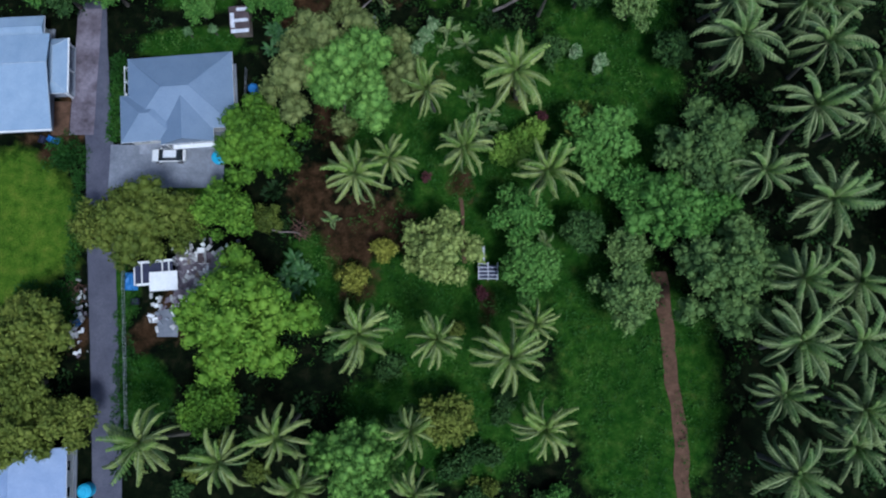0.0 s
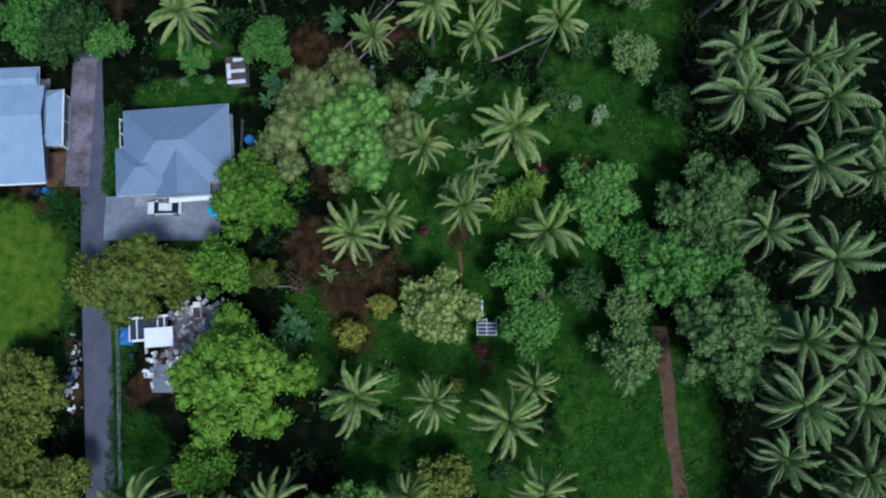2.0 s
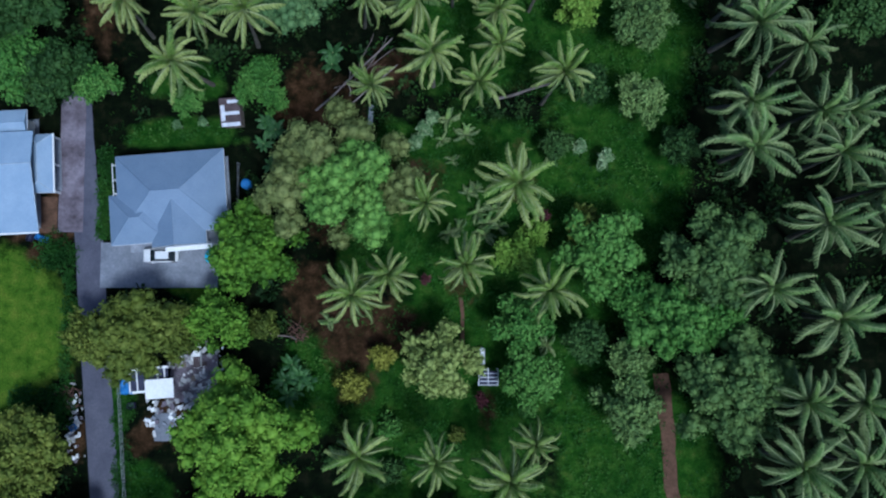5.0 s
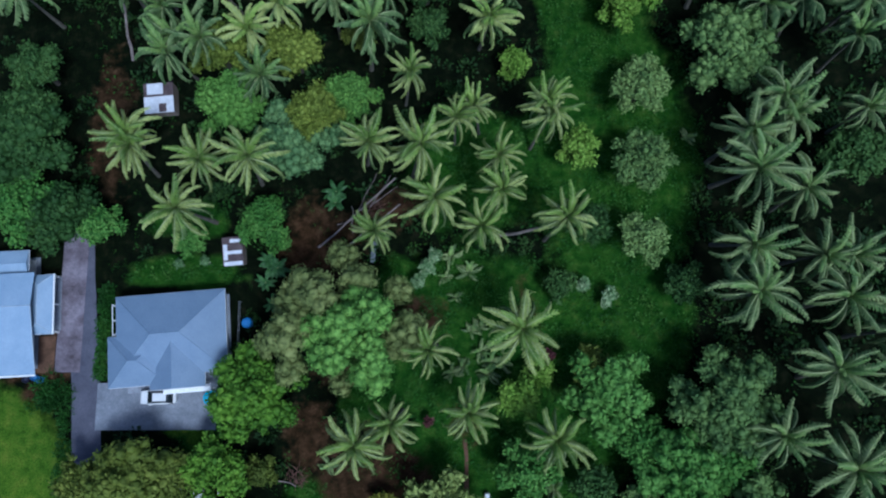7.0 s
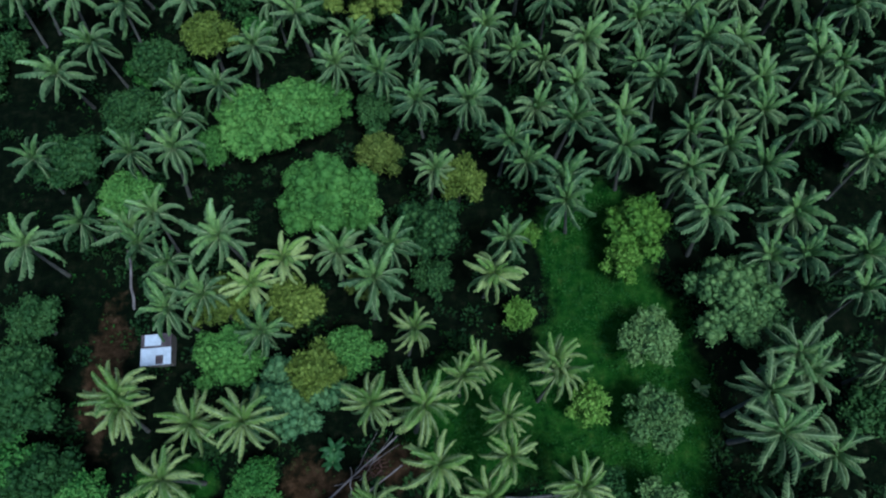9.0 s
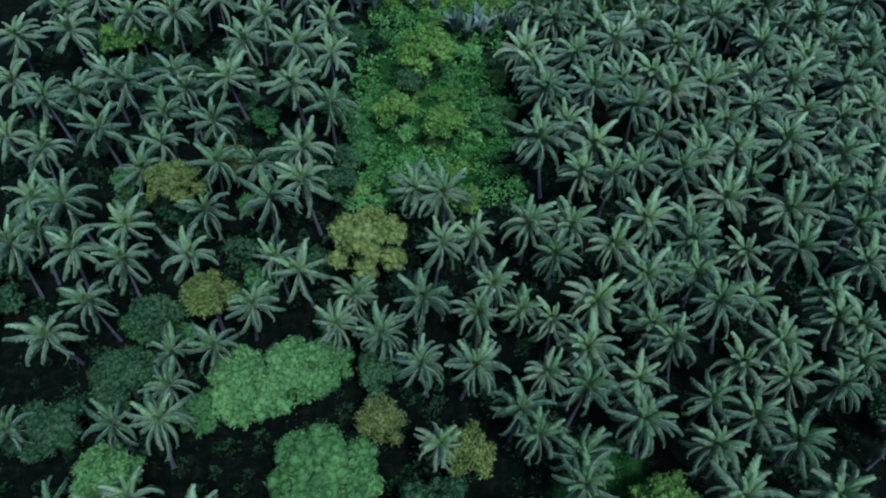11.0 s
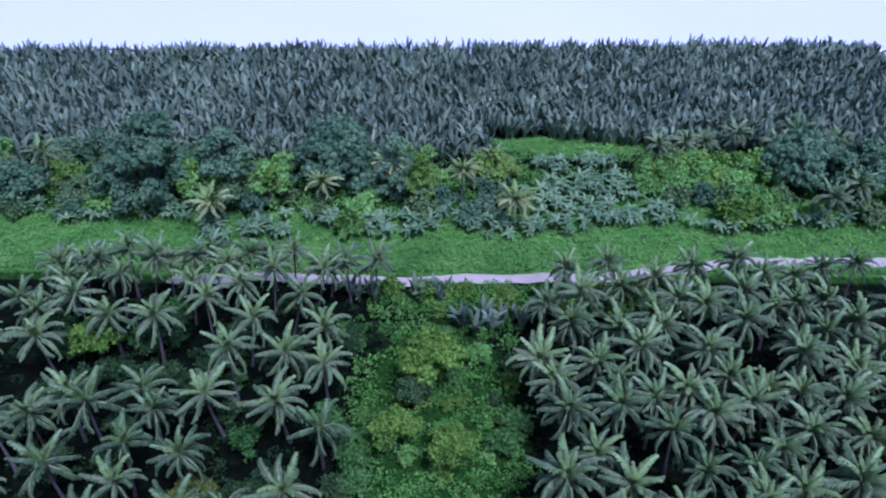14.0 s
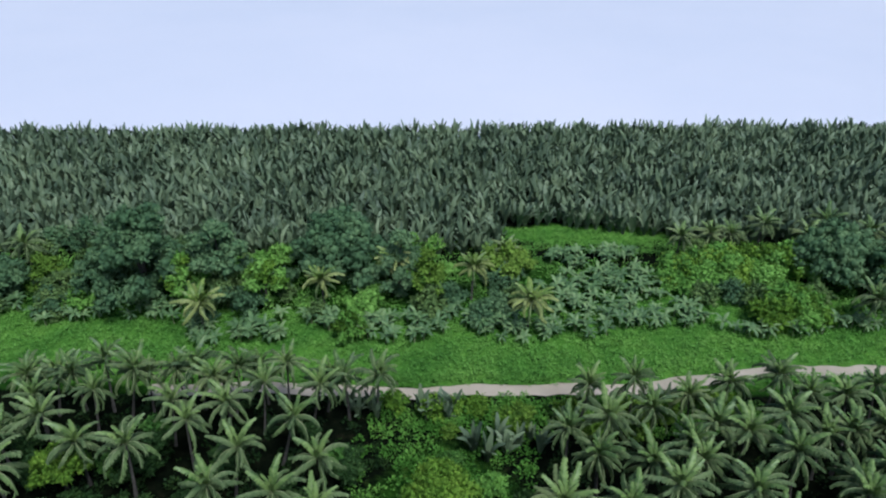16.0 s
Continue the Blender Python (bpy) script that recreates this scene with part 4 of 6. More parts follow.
sparse = [palm_model("cool_row", 360 + k, False, fronds=(19, 24)) for k in range(4)]
scatter_palms([p for p in BACK_ROWS_A + BACK_ROWS_B + BACK_ROWS_C + BACK_ROWS_D if p[0] <= -16], sparse,
              "slender coconut palm with few blue-green fronds near the river", "coconut palms in the back rows", 14, 3.9)
scatter_palms([p for p in rows if p[0] <= -16 and (p[1] >= 76 or p[0] <= -30)], sparse,
              "slender coconut palm with few blue-green fronds in loose rows", "coconut palms in the plantation", 15, 4.0)
brng = random.Random(61)
edge_rows = [(x + brng.uniform(-1.4, 1.4), river_mid(x) - brng.uniform(5.0, 9.5), brng.uniform(3.4, 4.3)) for x in range(-74, -13, 4)]
scatter_palms(edge_rows, sparse + cool, "coconut palm with blue-green fronds leaning over the river bank", "coconut palms in the back rows", 16, 3.8)
discard(sparse)
short = [palm_model(("mid_row", "mid_row", "cool_row")[k], 350 + k, False, 7.6, 0.3) for k in range(3)]
pale = [palm_model("warm_row", 380 + k, False, 7.6, 0.3) for k in range(2)]
scatter_palms(FAR_PALMS[:5], pale, "lone pale green coconut palm on the far river bank", "palms beyond the river", 6)
scatter_palms(FAR_PALMS[5:], short, "lone coconut palm on the far river bank", "palms beyond the river", 5)
discard(short + pale)

# seedling palms in the grass
def seedling_model(seed):
    rng = np.random.default_rng(seed)
    root = tagged(empty("palm_seedling", pose(0, 0, -300)), "", "young palm")
    bm = bmesh.new()
    tube(bm, [(0, 0, -0.05), (0, 0, 0.25)], [0.09, 0.06], 6)
    part("stem", bm, RIB, root)
    for k in range(9):
        fr = new("frond", FROND_SETS["mid_row"][1 + k % 4][int(rng.integers(3))])
        fr.parent, fr.matrix_basis = root, pose(0, 0, 0.22, 0, 0, k * 137.5 + rng.uniform(-20, 20)) @ Matrix.Diagonal((rng.uniform(0.24, 0.34), 0.5, 0.28, 1))
    return root


seedlings = [seedling_model(400 + k) for k in range(3)]
rng = random.Random(19)
for x, y in ((1.6, 35.5), (3.3, 38.7), (1.2, 26.3), (3.6, 31.4), (6.0, 27.6), (2.5, 27.0), (5.6, 26.0), (4.5, 31.9), (6.6, 29.4), (7.4, 27.2), (4.8, 28.9), (1.2, 40.6), (0.4, 38.0), (-6.9, 43.6),
             (26.0, 55.0), (31.6, 56.0), (13.2, 12.6), (-13.6, 15.5)):
    m = pose(x, y, ground_z(x, y) - 0.02, 0, 0, rng.uniform(0, 360))
    ob = copy_thing(rng.choice(seedlings), m)
    ob.matrix_basis = m @ Matrix.Scale(rng.uniform(0.75, 1.35), 4)
    tagged(ob, "young coconut seedling with short spreading fronds in grass", "young palm", "palm seedlings in the grove")
discard(seedlings)

# the plantation goes on to both sides, outside the walked part
rng = random.Random(9)
taken = [p[:2] for p in GROVE_A + GROVE_B + PLANTATION_A + PLANTATION_B + PLANTATION_C + PLANTATION_D + BACK_ROWS_A + BACK_ROWS_B + BACK_ROWS_C + BACK_ROWS_D]
infill = []
for k in range(900):
    x, y = rng.uniform(-68, 78), rng.uniform(92, 182)
    if len(infill) < 34 and x > 16 and all(math.hypot(x - a, y - b) > 5.0 for a, b in taken):
        infill.append((x, y, rng.uniform(3.3, 4.0)))
        taken.append((x, y))
scatter_palms(infill, cool, "coconut palm with dark blue-green fronds", "coconut palms in the back rows", 8, 3.8)
cos, quads, base = [], [], 0
for gy in range(-4, 30):
    for gx in range(-14, 15):
        x, y = gx * 6.6 + (gy % 2) * 3.3 + rng.uniform(-1.5, 1.5), gy * 6.2 + rng.uniform(-1.5, 1.5)
        edge = 56 + 0.22 * max(0, y)
        if (x > edge or x < -edge - 4 and y > 45) and y < 183 and all(math.hypot(x - a, y - b) > 4.6 for a, b in taken):
            me = [o for o in rng.choice(outer).children if o.name.startswith("crown")][0].data
            co = np.empty(len(me.vertices) * 3, dtype=np.float32)
            me.vertices.foreach_get("co", co)
            q = np.empty(len(me.loops), dtype=np.int32)
            me.loops.foreach_get("vertex_index", q)
            a, s = rng.uniform(0, 6.28), rng.uniform(0.85, 1.1)
            c, d = math.cos(a), math.sin(a)
            cos.append(co.reshape(-1, 3) @ np.array(((c, d, 0), (-d, c, 0), (0, 0, 1))) * np.array((s, s, 1)) + np.array((x, y, 0)))
            quads.append(q.reshape(-1, 4) + base)
            base += len(co) // 3
            bm = bmesh.new()
            tube(bm, [(x, y, -0.2), (x + 0.1, y, 5), (x, y, CROWN_HEIGHT)], [0.3, 0.19, 0.16], 6)
            v = np.array([w.co[:] for w in bm.verts])
            bm.verts.index_update()
            f = np.array([[w.index for w in g.verts] for g in bm.faces if len(g.verts) == 4])
            bm.free()
            cos.append(v)
            quads.append(f + base)
            base += len(v)
tagged(new("outer_palms", array_mesh("outer_palms", np.concatenate(cos), np.concatenate(quads), PALM_COOL)),
       "endless rows of dark coconut palms around the grove", "palm trees", kind="stuff")
discard(cool + warm + outer)

# ---------------------------------------------------------------- broad-leaved trees
KINDS = (
    ("mango", MANGO_TREES, "mango_tree", "mango tree with a dense fresh green crown", 0.30, 0.44, 0.85, 0.33),
    ("olive", OLIVE_TREES, "fruit_tree", "fruit tree with an olive-green leafy crown", 0.32, 0.42, 0.85, 0.36),
    ("golden", GOLDEN_TREES, "citrus_tree", "round fruit tree with a golden green crown", 0.30, 0.40, 0.9, 0.38),
    ("grey", GREY_TREES, "rambutan_tree", "spreading tree with a dull grey-green crown", 0.28, 0.42, 0.75, 0.37),
    ("dark", DARK_TREES, "evergreen_tree", "low evergreen tree with dark green leaves", 0.33, 0.44, 0.8, 0.40),
    ("lime", LIME_TREES, "young_tree", "young tree with bright lime-green leaves", 0.38, 0.44, 1.0, 0.36),
    ("emerald", EMERALD_TREES, "broadleaf_tree", "leafy tree with a clear emerald green crown", 0.33, 0.44, 0.8, 0.38),
    ("pale", PALE_TREES, "starfruit_tree", "open twiggy tree with pale yellowish green foliage", 0.27, 0.46, 0.85, 0.34),
    ("misty", MISTY_TREES, "jackfruit_tree", "large domed tree with muted blue-green foliage", 0.29, 0.36, 0.85, 0.36),
    ("red", RED_SHRUBS, "cordyline_shrub", "small shrub with dark wine-red leaves", 0.5, 0.36, 1.0, 0.4),
    ("flower", FLOWER_SHRUBS, "silver_shrub", "small shrub with pale silvery leaf tips in grass", 0.5, 0.34, 1.0, 0.36),
    ("yellow", YELLOW_TREES, "croton_bush", "small bush with golden yellow leaves", 0.42, 0.36, 1.0, 0.38),
    ("dome", DOME_TREES, "durian_tree", "large domed tree with billowing fresh green foliage", 0.29, 0.36, 0.85, 0.37),
)
for k, (key, places, name, label, lump, leaf, dome, puff) in enumerate(KINDS):
    for j, (x, y, r, *tall) in enumerate(places):
        top = tall[0] if tall else 3.0 + 1.15 * r if r > 2.4 else 1.6 + 1.2 * r
        tree(name, x, y, r * 1.02, top, [LEAF[key]], label, 1000 * k + j, lump, leaf, puff, dome=dome)
tree("rain_tree", -11.2, 31.7, 9.7, 14.0, [LEAF["brown"], LEAF["dome"]], "great old tree with a bronze crown and fresh green heart", 71, 0.24, 0.36, 0.33, 24, puffs=16, dome=0.75,
     limbs=8, heart=(1.4, -1.6, 4.2), oval=(1.03, 0.9))
FAR_KINDS = (
    ("willow", WILLOW, [LEAF["feather"]], "riverside_tree", "tall feathery grey-green tree on the river bank"),
    ("vine", VINE, [LEAF["creeper"], LEAF["mango"]], "creeper_thicket", "bright green creeper covering a thicket"),
    ("yellow", YELLOW_FAR, [LEAF["lime"]], "flowering_tree", "small yellow-green tree among darker ones"),
    ("dark", DARK_FAR, [LEAF["grey"]], "dark_bush", "dark rounded bush on the river bank"),
)
for k, (key, places, mats, name, label) in enumerate(FAR_KINDS):
    for j, (x, y, r, h) in enumerate(places):
        tree(name, x, y, r * 1.12, h, mats, label, 9000 + 100 * k + j, 0.27, 0.85, 0.42, count=int(16 + 1.6 * r), puffs=9, cover=0.6, dome=2.5, skirt=0.86,
             droop=0.6 if key == "willow" else 0.1)
# thickets that fill the far bank
rng = random.Random(44)
for k in range(120):
    x, y = rng.uniform(-118, 118), rng.uniform(208, 243)
    if 14 < x < 54 and y > 206 or y > 238 and 10 < x < 60 or any(math.hypot(x - a, y - b) < c * 0.8 for a, b, c, h in WILLOW + VINE):
        continue
    r = rng.uniform(2.4, 4.6)
    key = rng.choice(("creeper", "grey", "feather", "mango") if x > 45 else ("grey", "feather", "creeper", "feather"))
    tree("bank_bush", x, y, r, r * rng.uniform(1.0, 1.6), [LEAF[key]], "leafy green bush in the thicket beyond the river", 9900 + k, 0.40, 0.8, 0.42, puffs=6, cover=0.55,
         dome=1.6, skirt=0.85, limbs=2, category="bush")
rng = random.Random(46)
for k in range(34):
    x, y = rng.uniform(-16, 10), rng.uniform(126, 172)
    r = rng.uniform(0.9, 2.0) if k % 4 else rng.uniform(2.2, 3.2)
    tree("clearing_bush", x, y, r, r * rng.uniform(1.1, 1.6), [LEAF[rng.choice(("mango", "emerald", "lime", "dark", "emerald", "creeper"))]], "green bush in the overgrown strip between palms", 9700 + k,
         0.42, 0.55, 0.42, puffs=7, cover=0.55, dome=1.5, skirt=0.85, limbs=2, category="bush")
rng = random.Random(48)
for k in range(46):
    x, y = rng.uniform(-32, 14), rng.uniform(-20, 12)
    if not clear_of(x, y) or weight(x, y, SOIL) > 0.5 or math.hypot(x + 22.5, y - 2.6) < 7:
        continue
    r = rng.uniform(0.7, 1.7)
    tree("garden_bush", x, y, r, r * rng.uniform(1.1, 1.5), [LEAF[rng.choice(("dark", "emerald", "dark", "olive"))]], "low leafy green bush under the grove palms", 9500 + k,
         0.45, 0.42, 0.42, puffs=7, cover=0.6, dome=1.2, skirt=0.85, limbs=2, category="bush")
rng = random.Random(47)
for k in range(150):
    x, y = rng.uniform(-74, -15), rng.uniform(94, 178)
    if k > 125 and x < -20 or any(math.hypot(x - p[0], y - p[1]) < 3.2 for p in taken):
        continue
    r = rng.uniform(1.8, 3.2)
    tree("understorey_tree", x, y, r, r * rng.uniform(1.3, 1.9), [LEAF[rng.choice(("dark", "dark", "dark", "dark", "emerald"))]], "low dark green tree growing between palms", 9300 + k,
         0.42, 0.55, 0.42, puffs=6, cover=0.5, dome=1.2, skirt=0.8, limbs=3)
rng = random.Random(45)
for k in range(26):
    x, y = rng.uniform(-12, 58), rng.uniform(176.5, 184.5)
    r = rng.uniform(1.6, 3.0)
    tree("bank_bush", x, y, r, r * rng.uniform(1.0, 1.4), [LEAF[rng.choice(("mango", "grey", "lime", "mango"))]], "leafy bush on the near river bank", 9970 + k, 0.42, 0.6, 0.42, puffs=7, cover=0.55,
         dome=1.5, skirt=0.85, limbs=2, category="bush")


# ---------------------------------------------------------------- banana plants
def banana_model(seed, leaf_mat, apart=True):
    rng = np.random.default_rng(seed)
    root = tagged(empty("banana_plant", pose(0, 0, -300)), "", "banana plant")
    bm = bmesh.new()
    tube(bm, [(0, 0, 0), (0.05, 0, 1.1), (0.08, 0.03, 2.2)], [0.17, 0.14, 0.09], 7)
    part("stem", bm, RIB, root)
    joined, joined_faces = [], []
    for k in range(8):
        turn, rise, droop = k * 137.5 + rng.uniform(-15, 15), rng.uniform(0.5, 1.3), rng.uniform(0.6, 1.0)
        n, length, verts, faces = 6, rng.uniform(2.0, 2.7), [], []
        for i in range(n + 1):
            s = i / n
            w = 0.34 * math.sin(math.pi * min(1, 0.1 + 0.88 * s)) ** 0.6 + 0.015
            p = (length * s * 0.85, 0.0, length * (rise * s - droop * s * s))
            verts += [(p[0], -w, p[2] - 0.12), p, (p[0], w, p[2] - 0.12)]
        for i in range(n):
            for j in (0, 1):
                a = 3 * i + j
                faces.append((a, a + 1, a + 4, a + 3))
        m = pose(0.08, 0.03, 2.0, 0, 0, turn)
        if apart:
            mesh_part("leaf", verts, faces, leaf_mat, root).matrix_basis = m
        else:
            joined_faces += [tuple(v + len(joined) for v in f) for f in faces]
            joined += [tuple(m @ Vector(v)) for v in verts]
    if not apart:
        mesh_part("leaves", joined, joined_faces, leaf_mat, root)
    return root


BANANAS = [(-45.6, 203.2, 10.4, 3.5, 26), (-55.3, 206.8, 6.3, 3, 9), (-13.9, 206.5, 10.7, 4, 28), (11.2, 205.5, 7.5, 3.5, 16), (35.2, 213.5, 16.5, 5, 42),
           (36.2, 224, 15.5, 6, 42), (33.9, 235, 12.5, 5, 30), (-99, 213, 6, 3, 10), (72.4, 207, 5, 2, 6), (86.6, 210, 7.8, 3, 10), (-65.5, 211, 7.7, 2.5, 12), (-30, 209, 9, 3, 14), (3, 211, 9, 4, 16), (24, 207.5, 9, 3, 12), (50, 209, 9, 3, 10), (-84, 210, 9, 3, 12), (20, 218, 8, 5, 14), (62, 206, 6, 2, 6),
           (-21.0, 38.5, 1.3, 1.8, 5), (-20, 33, 1.5, 2, 3), (-17.4, 8.6, 1.8, 2.4, 7), (-14.2, 47.5, 1.5, 1.5, 3)]
models = [banana_model(50 + k, BANANA_LEAF, False) for k in range(6)]
young_models = [banana_model(60 + k, BANANA_YOUNG) for k in range(2)]
rng = random.Random(21)
for cx, cy, rx, ry, count in BANANAS:
    for _ in range(count):
        a, f = rng.uniform(0, 6.283), math.sqrt(rng.random())
        x, y, s = cx + rx * f * math.cos(a), cy + ry * f * math.sin(a), rng.uniform(0.75, 1.15) * (1.0 if cy > 60 else 0.68)
        m = pose(x, y, ground_z(x, y) - 0.03, 0, 0, rng.uniform(0, 360))
        ob = copy_thing(rng.choice(models if cy > 60 else young_models), m)
        ob.matrix_basis = m @ Matrix.Scale(s, 4)
        tagged(ob, "banana plant with broad arching pale green leaves" if cy > 60 else "banana plant with deep green arching leaves in the grove", "banana plant", "banana plants")
discard(models + young_models)


# ---------------------------------------------------------------- nipa palms
def nipa_arrays(rng):
    """A stemless clump of tall feather-leaves, upright in the middle and arching outside, at the origin."""
    co, quads, base = [], [], 0
    for k in range(int(rng.integers(7, 10))):
        turn, height, out = k * 2.4 + rng.uniform(-0.4, 0.4), rng.uniform(4.0, 7.6), rng.uniform(0.5, 3.4)
        c, s = math.cos(turn), math.sin(turn)
        n, wide, face = 4, rng.uniform(0.42, 0.66), rng.uniform(-0.9, 0.9)
        wc, ws = math.cos(turn + face), math.sin(turn + face)
        for i in range(n + 1):
            q = i / n
            w = wide * math.sin(math.pi * min(1, 0.10 + 0.84 * q)) ** 0.8 + 0.03
            d = 0.2 + out * q ** 2.0
            z = height * (q - 0.06 * out * q ** 4)
            co += [(d * c + w * ws, d * s - w * wc, z - 0.3 * w), (d * c, d * s, z), (d * c - w * ws, d * s + w * wc, z - 0.3 * w)]
        for i in range(n):
            for j in (0, 1):
                a = base + 3 * i + j
                quads.append((a, a + 1, a + 4, a + 3))
        base += 3 * (n + 1)
    return np.array(co), np.array(quads)


rng = np.random.default_rng(77)
clumps = [nipa_arrays(rng) for _ in range(8)]
clump_meshes = [array_mesh("fronds", co, q, NIPA_LEAF) for co, q in clumps]


def nipa_front(x):
    return 238 + 5 * noise.noise((x * 0.03, 1.0, 0.0)) + (13 if 12 < x < 56 else 0) + (5 if x > 56 else 0)


for x, y in ((-18.2, 181.2), (-16.2, 183.0), (-19.8, 182.6), (-15.0, 181.0), (-4.1, 181.6), (-5.9, 180.4), (-1.3, 182.4), (-2.6, 180.3), (-7.2, 182.2), (7.3, 172.6), (11.6, 175.6), (4.0, 171.0), (9.4, 174.0),
             (1.8, 173.2), (6.0, 175.4), (13.0, 173.0), (22.0, 182.6), (36.5, 183.4), (61.0, 184.0)):
    ob = tagged(new("nipa_palm", clump_meshes[int(rng.integers(8))]), "stemless nipa palm with tall upright fronds", "nipa palm", "nipa palms on the near bank")
    ob.matrix_basis = pose(x, y, ground_z(x, y), 0, 0, rng.uniform(0, 360)) @ Matrix.Scale(rng.uniform(0.7, 1.0), 4)
co_all, q_all, base, singles = [], [], 0, 0
y = 232.0
while y < 331:
    x = -152.0
    while x < 152:
        px, py = x + rng.uniform(-0.9, 0.9), y + rng.uniform(-0.8, 0.8)
        x += 3.0
        if py < nipa_front(px) or py > 321 + 2 * noise.noise((px * 0.02, 5.0, 0.0)) + 0.045 * px:
            continue
        k, turn, s = int(rng.integers(8)), rng.uniform(0, 6.28), rng.uniform(0.8, 1.12) * (1.03 + 0.2 * noise.noise((px * 0.11, py * 0.11, 2.0)))
        if py < nipa_front(px) + 4.6 and abs(px) < 125 and singles < 290:
            ob = tagged(new("nipa_palm", clump_meshes[k]), "stemless nipa palm with tall upright fronds", "nipa palm", "nipa palms at the front of the swamp")
            ob.matrix_basis = pose(px, py, ground_z(px, py), 0, 0, math.degrees(turn)) @ Matrix.Scale(s, 4)
            singles += 1
            continue
        co, q = clumps[k]
        c, d = math.cos(turn), math.sin(turn)
        co_all.append(co @ np.array(((c, d, 0), (-d, c, 0), (0, 0, 1))) * s + np.array((px, py, ground_z(px, py))))
        q_all.append(q + base)
        base += len(co)
    y += 2.5
tagged(new("nipa_swamp", array_mesh("nipa_swamp", np.concatenate(co_all), np.concatenate(q_all), NIPA_LEAF)),
       "dense swamp of grey-green nipa palm fronds", "nipa palms", kind="stuff")


# ---------------------------------------------------------------- undergrowth
def clump_stuff(name, places, mat, label, leaves, spread, leaf, seed, rise=0.6, rough=0.5):
    """Many low plants in one mesh: at each place (x, y, size) a tuft of leaves."""
    rng = np.random.default_rng(seed)
    base, direct, normal, size = [], [], [], []
    for x, y, s in places:
        n = leaves
        v = unit(rng.normal(size=(n, 3)) * np.array((1, 1, 0.5)) + np.array((0, 0, rise)))
        p = v * rng.uniform(0.35, 1.0, (n, 1)) * s * spread + np.array((x, y, ground_z(x, y)))
        base.append(p)
        direct.append(unit(v + rng.normal(size=(n, 3)) * 0.5))
        normal.append(unit(np.array((0, 0, 1.0)) + rng.normal(size=(n, 3)) * rough))
        size.append(leaf * s * rng.uniform(0.7, 1.3, n))
    p, d, m, z = np.concatenate(base), np.concatenate(direct), np.concatenate(normal), np.concatenate(size)
    m = unit(m - d * np.sum(m * d, axis=1, keepdims=True))
    co, q = leaf_quads(p, d, m, z, z * 0.6)
    return tagged(new(name, array_mesh(name, co, q, mat)), label, "undergrowth", kind="stuff")


rng = random.Random(33)
weeds, shrubs, bank, tall = [], [], [], []
while len(weeds) < 11500:
    x, y = rng.uniform(-60, 62), rng.uniform(-24, 186)
    g = weight(x, y, GRASS)
    if clear_of(x, y) and weight(x, y, LAWN) < 0.3 and rng.random() < 0.06 + 0.94 * g + 0.3 * weight(x, y, SOIL) and noise.noise((x * 0.2, y * 0.2, 8.0)) > -0.25 and rng.random() > 0.5 * weight(x, y, SOIL):
        weeds.append((x, y, 0.28 + 0.85 * rng.random() ** 1.8))
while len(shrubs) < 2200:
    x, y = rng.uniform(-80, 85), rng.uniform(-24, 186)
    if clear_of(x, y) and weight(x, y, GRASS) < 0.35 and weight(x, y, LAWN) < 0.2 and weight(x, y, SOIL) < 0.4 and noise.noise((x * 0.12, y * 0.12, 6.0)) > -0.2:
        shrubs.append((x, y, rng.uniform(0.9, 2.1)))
while len(bank) < 11000:
    x, y = rng.uniform(-130, 130), 191 + 54 * rng.random() ** 1.7
    if abs(y - river_mid(x)) > 2.1:
        bank.append((x, y, rng.uniform(0.5, 1.2)))
while len(bank) < 11700:
    bank.append((rng.uniform(10, 60), rng.uniform(240, 252), rng.uniform(0.5, 1.0)))
while len(tall) < 420:
    x, y = rng.uniform(-18, 12), rng.uniform(126, 187)
    tall.append((x, y, rng.uniform(0.7, 1.6)))
for x, y in [(rng.uniform(-8, 56), rng.uniform(177, 185.5)) for _ in range(260)]:
    tall.append((x, y, rng.uniform(0.8, 1.7)))
hedge = [(rng.uniform(-41.9, -41.0), rng.uniform(26, 37), rng.uniform(0.5, 1.0)) for _ in range(120)]
hedge += [(rng.uniform(-46.2, -44.9), rng.uniform(6, 25), rng.uniform(0.3, 0.8)) for _ in range(90)]
hedge += [(rng.gauss(-47.5, 0.9), rng.gauss(23.6, 0.9), rng.uniform(0.5, 1.1)) for _ in range(60)]
hedge += [(rng.uniform(-39.6, -37.6), rng.uniform(-12, 6), rng.uniform(0.3, 0.8)) for _ in range(120)]
hedge += [(rng.uniform(-52, -45), rng.uniform(3, 7), rng.uniform(0.5, 1.2)) for _ in range(90)]
clump_stuff("hedge_plants", hedge, WEED, "straggling green hedge plants along the lane", 42, 1.0, 0.34, 6)
clump_stuff("weeds", weeds, WEED, "low green weeds and tufts of grass", 9, 0.8, 0.34, 1)
# these shrubs carry the shade beneath the palms in their leaf colour
clump_stuff("undergrowth_shrubs", shrubs, SHADED_SHRUB, "tangled shrubs with the shade beneath the palms in their dark colour", 48, 0.65, 0.30, 2)
clump_stuff("bank_grass", bank, BANK_GRASS, "tall bright green grass along the river", 13, 1.1, 0.46, 3, 0.8, 0.15)
clump_stuff("clearing_thicket", tall, CLEARING, "lush green thicket in an open strip between palm rows", 60, 1.1, 0.40, 4)


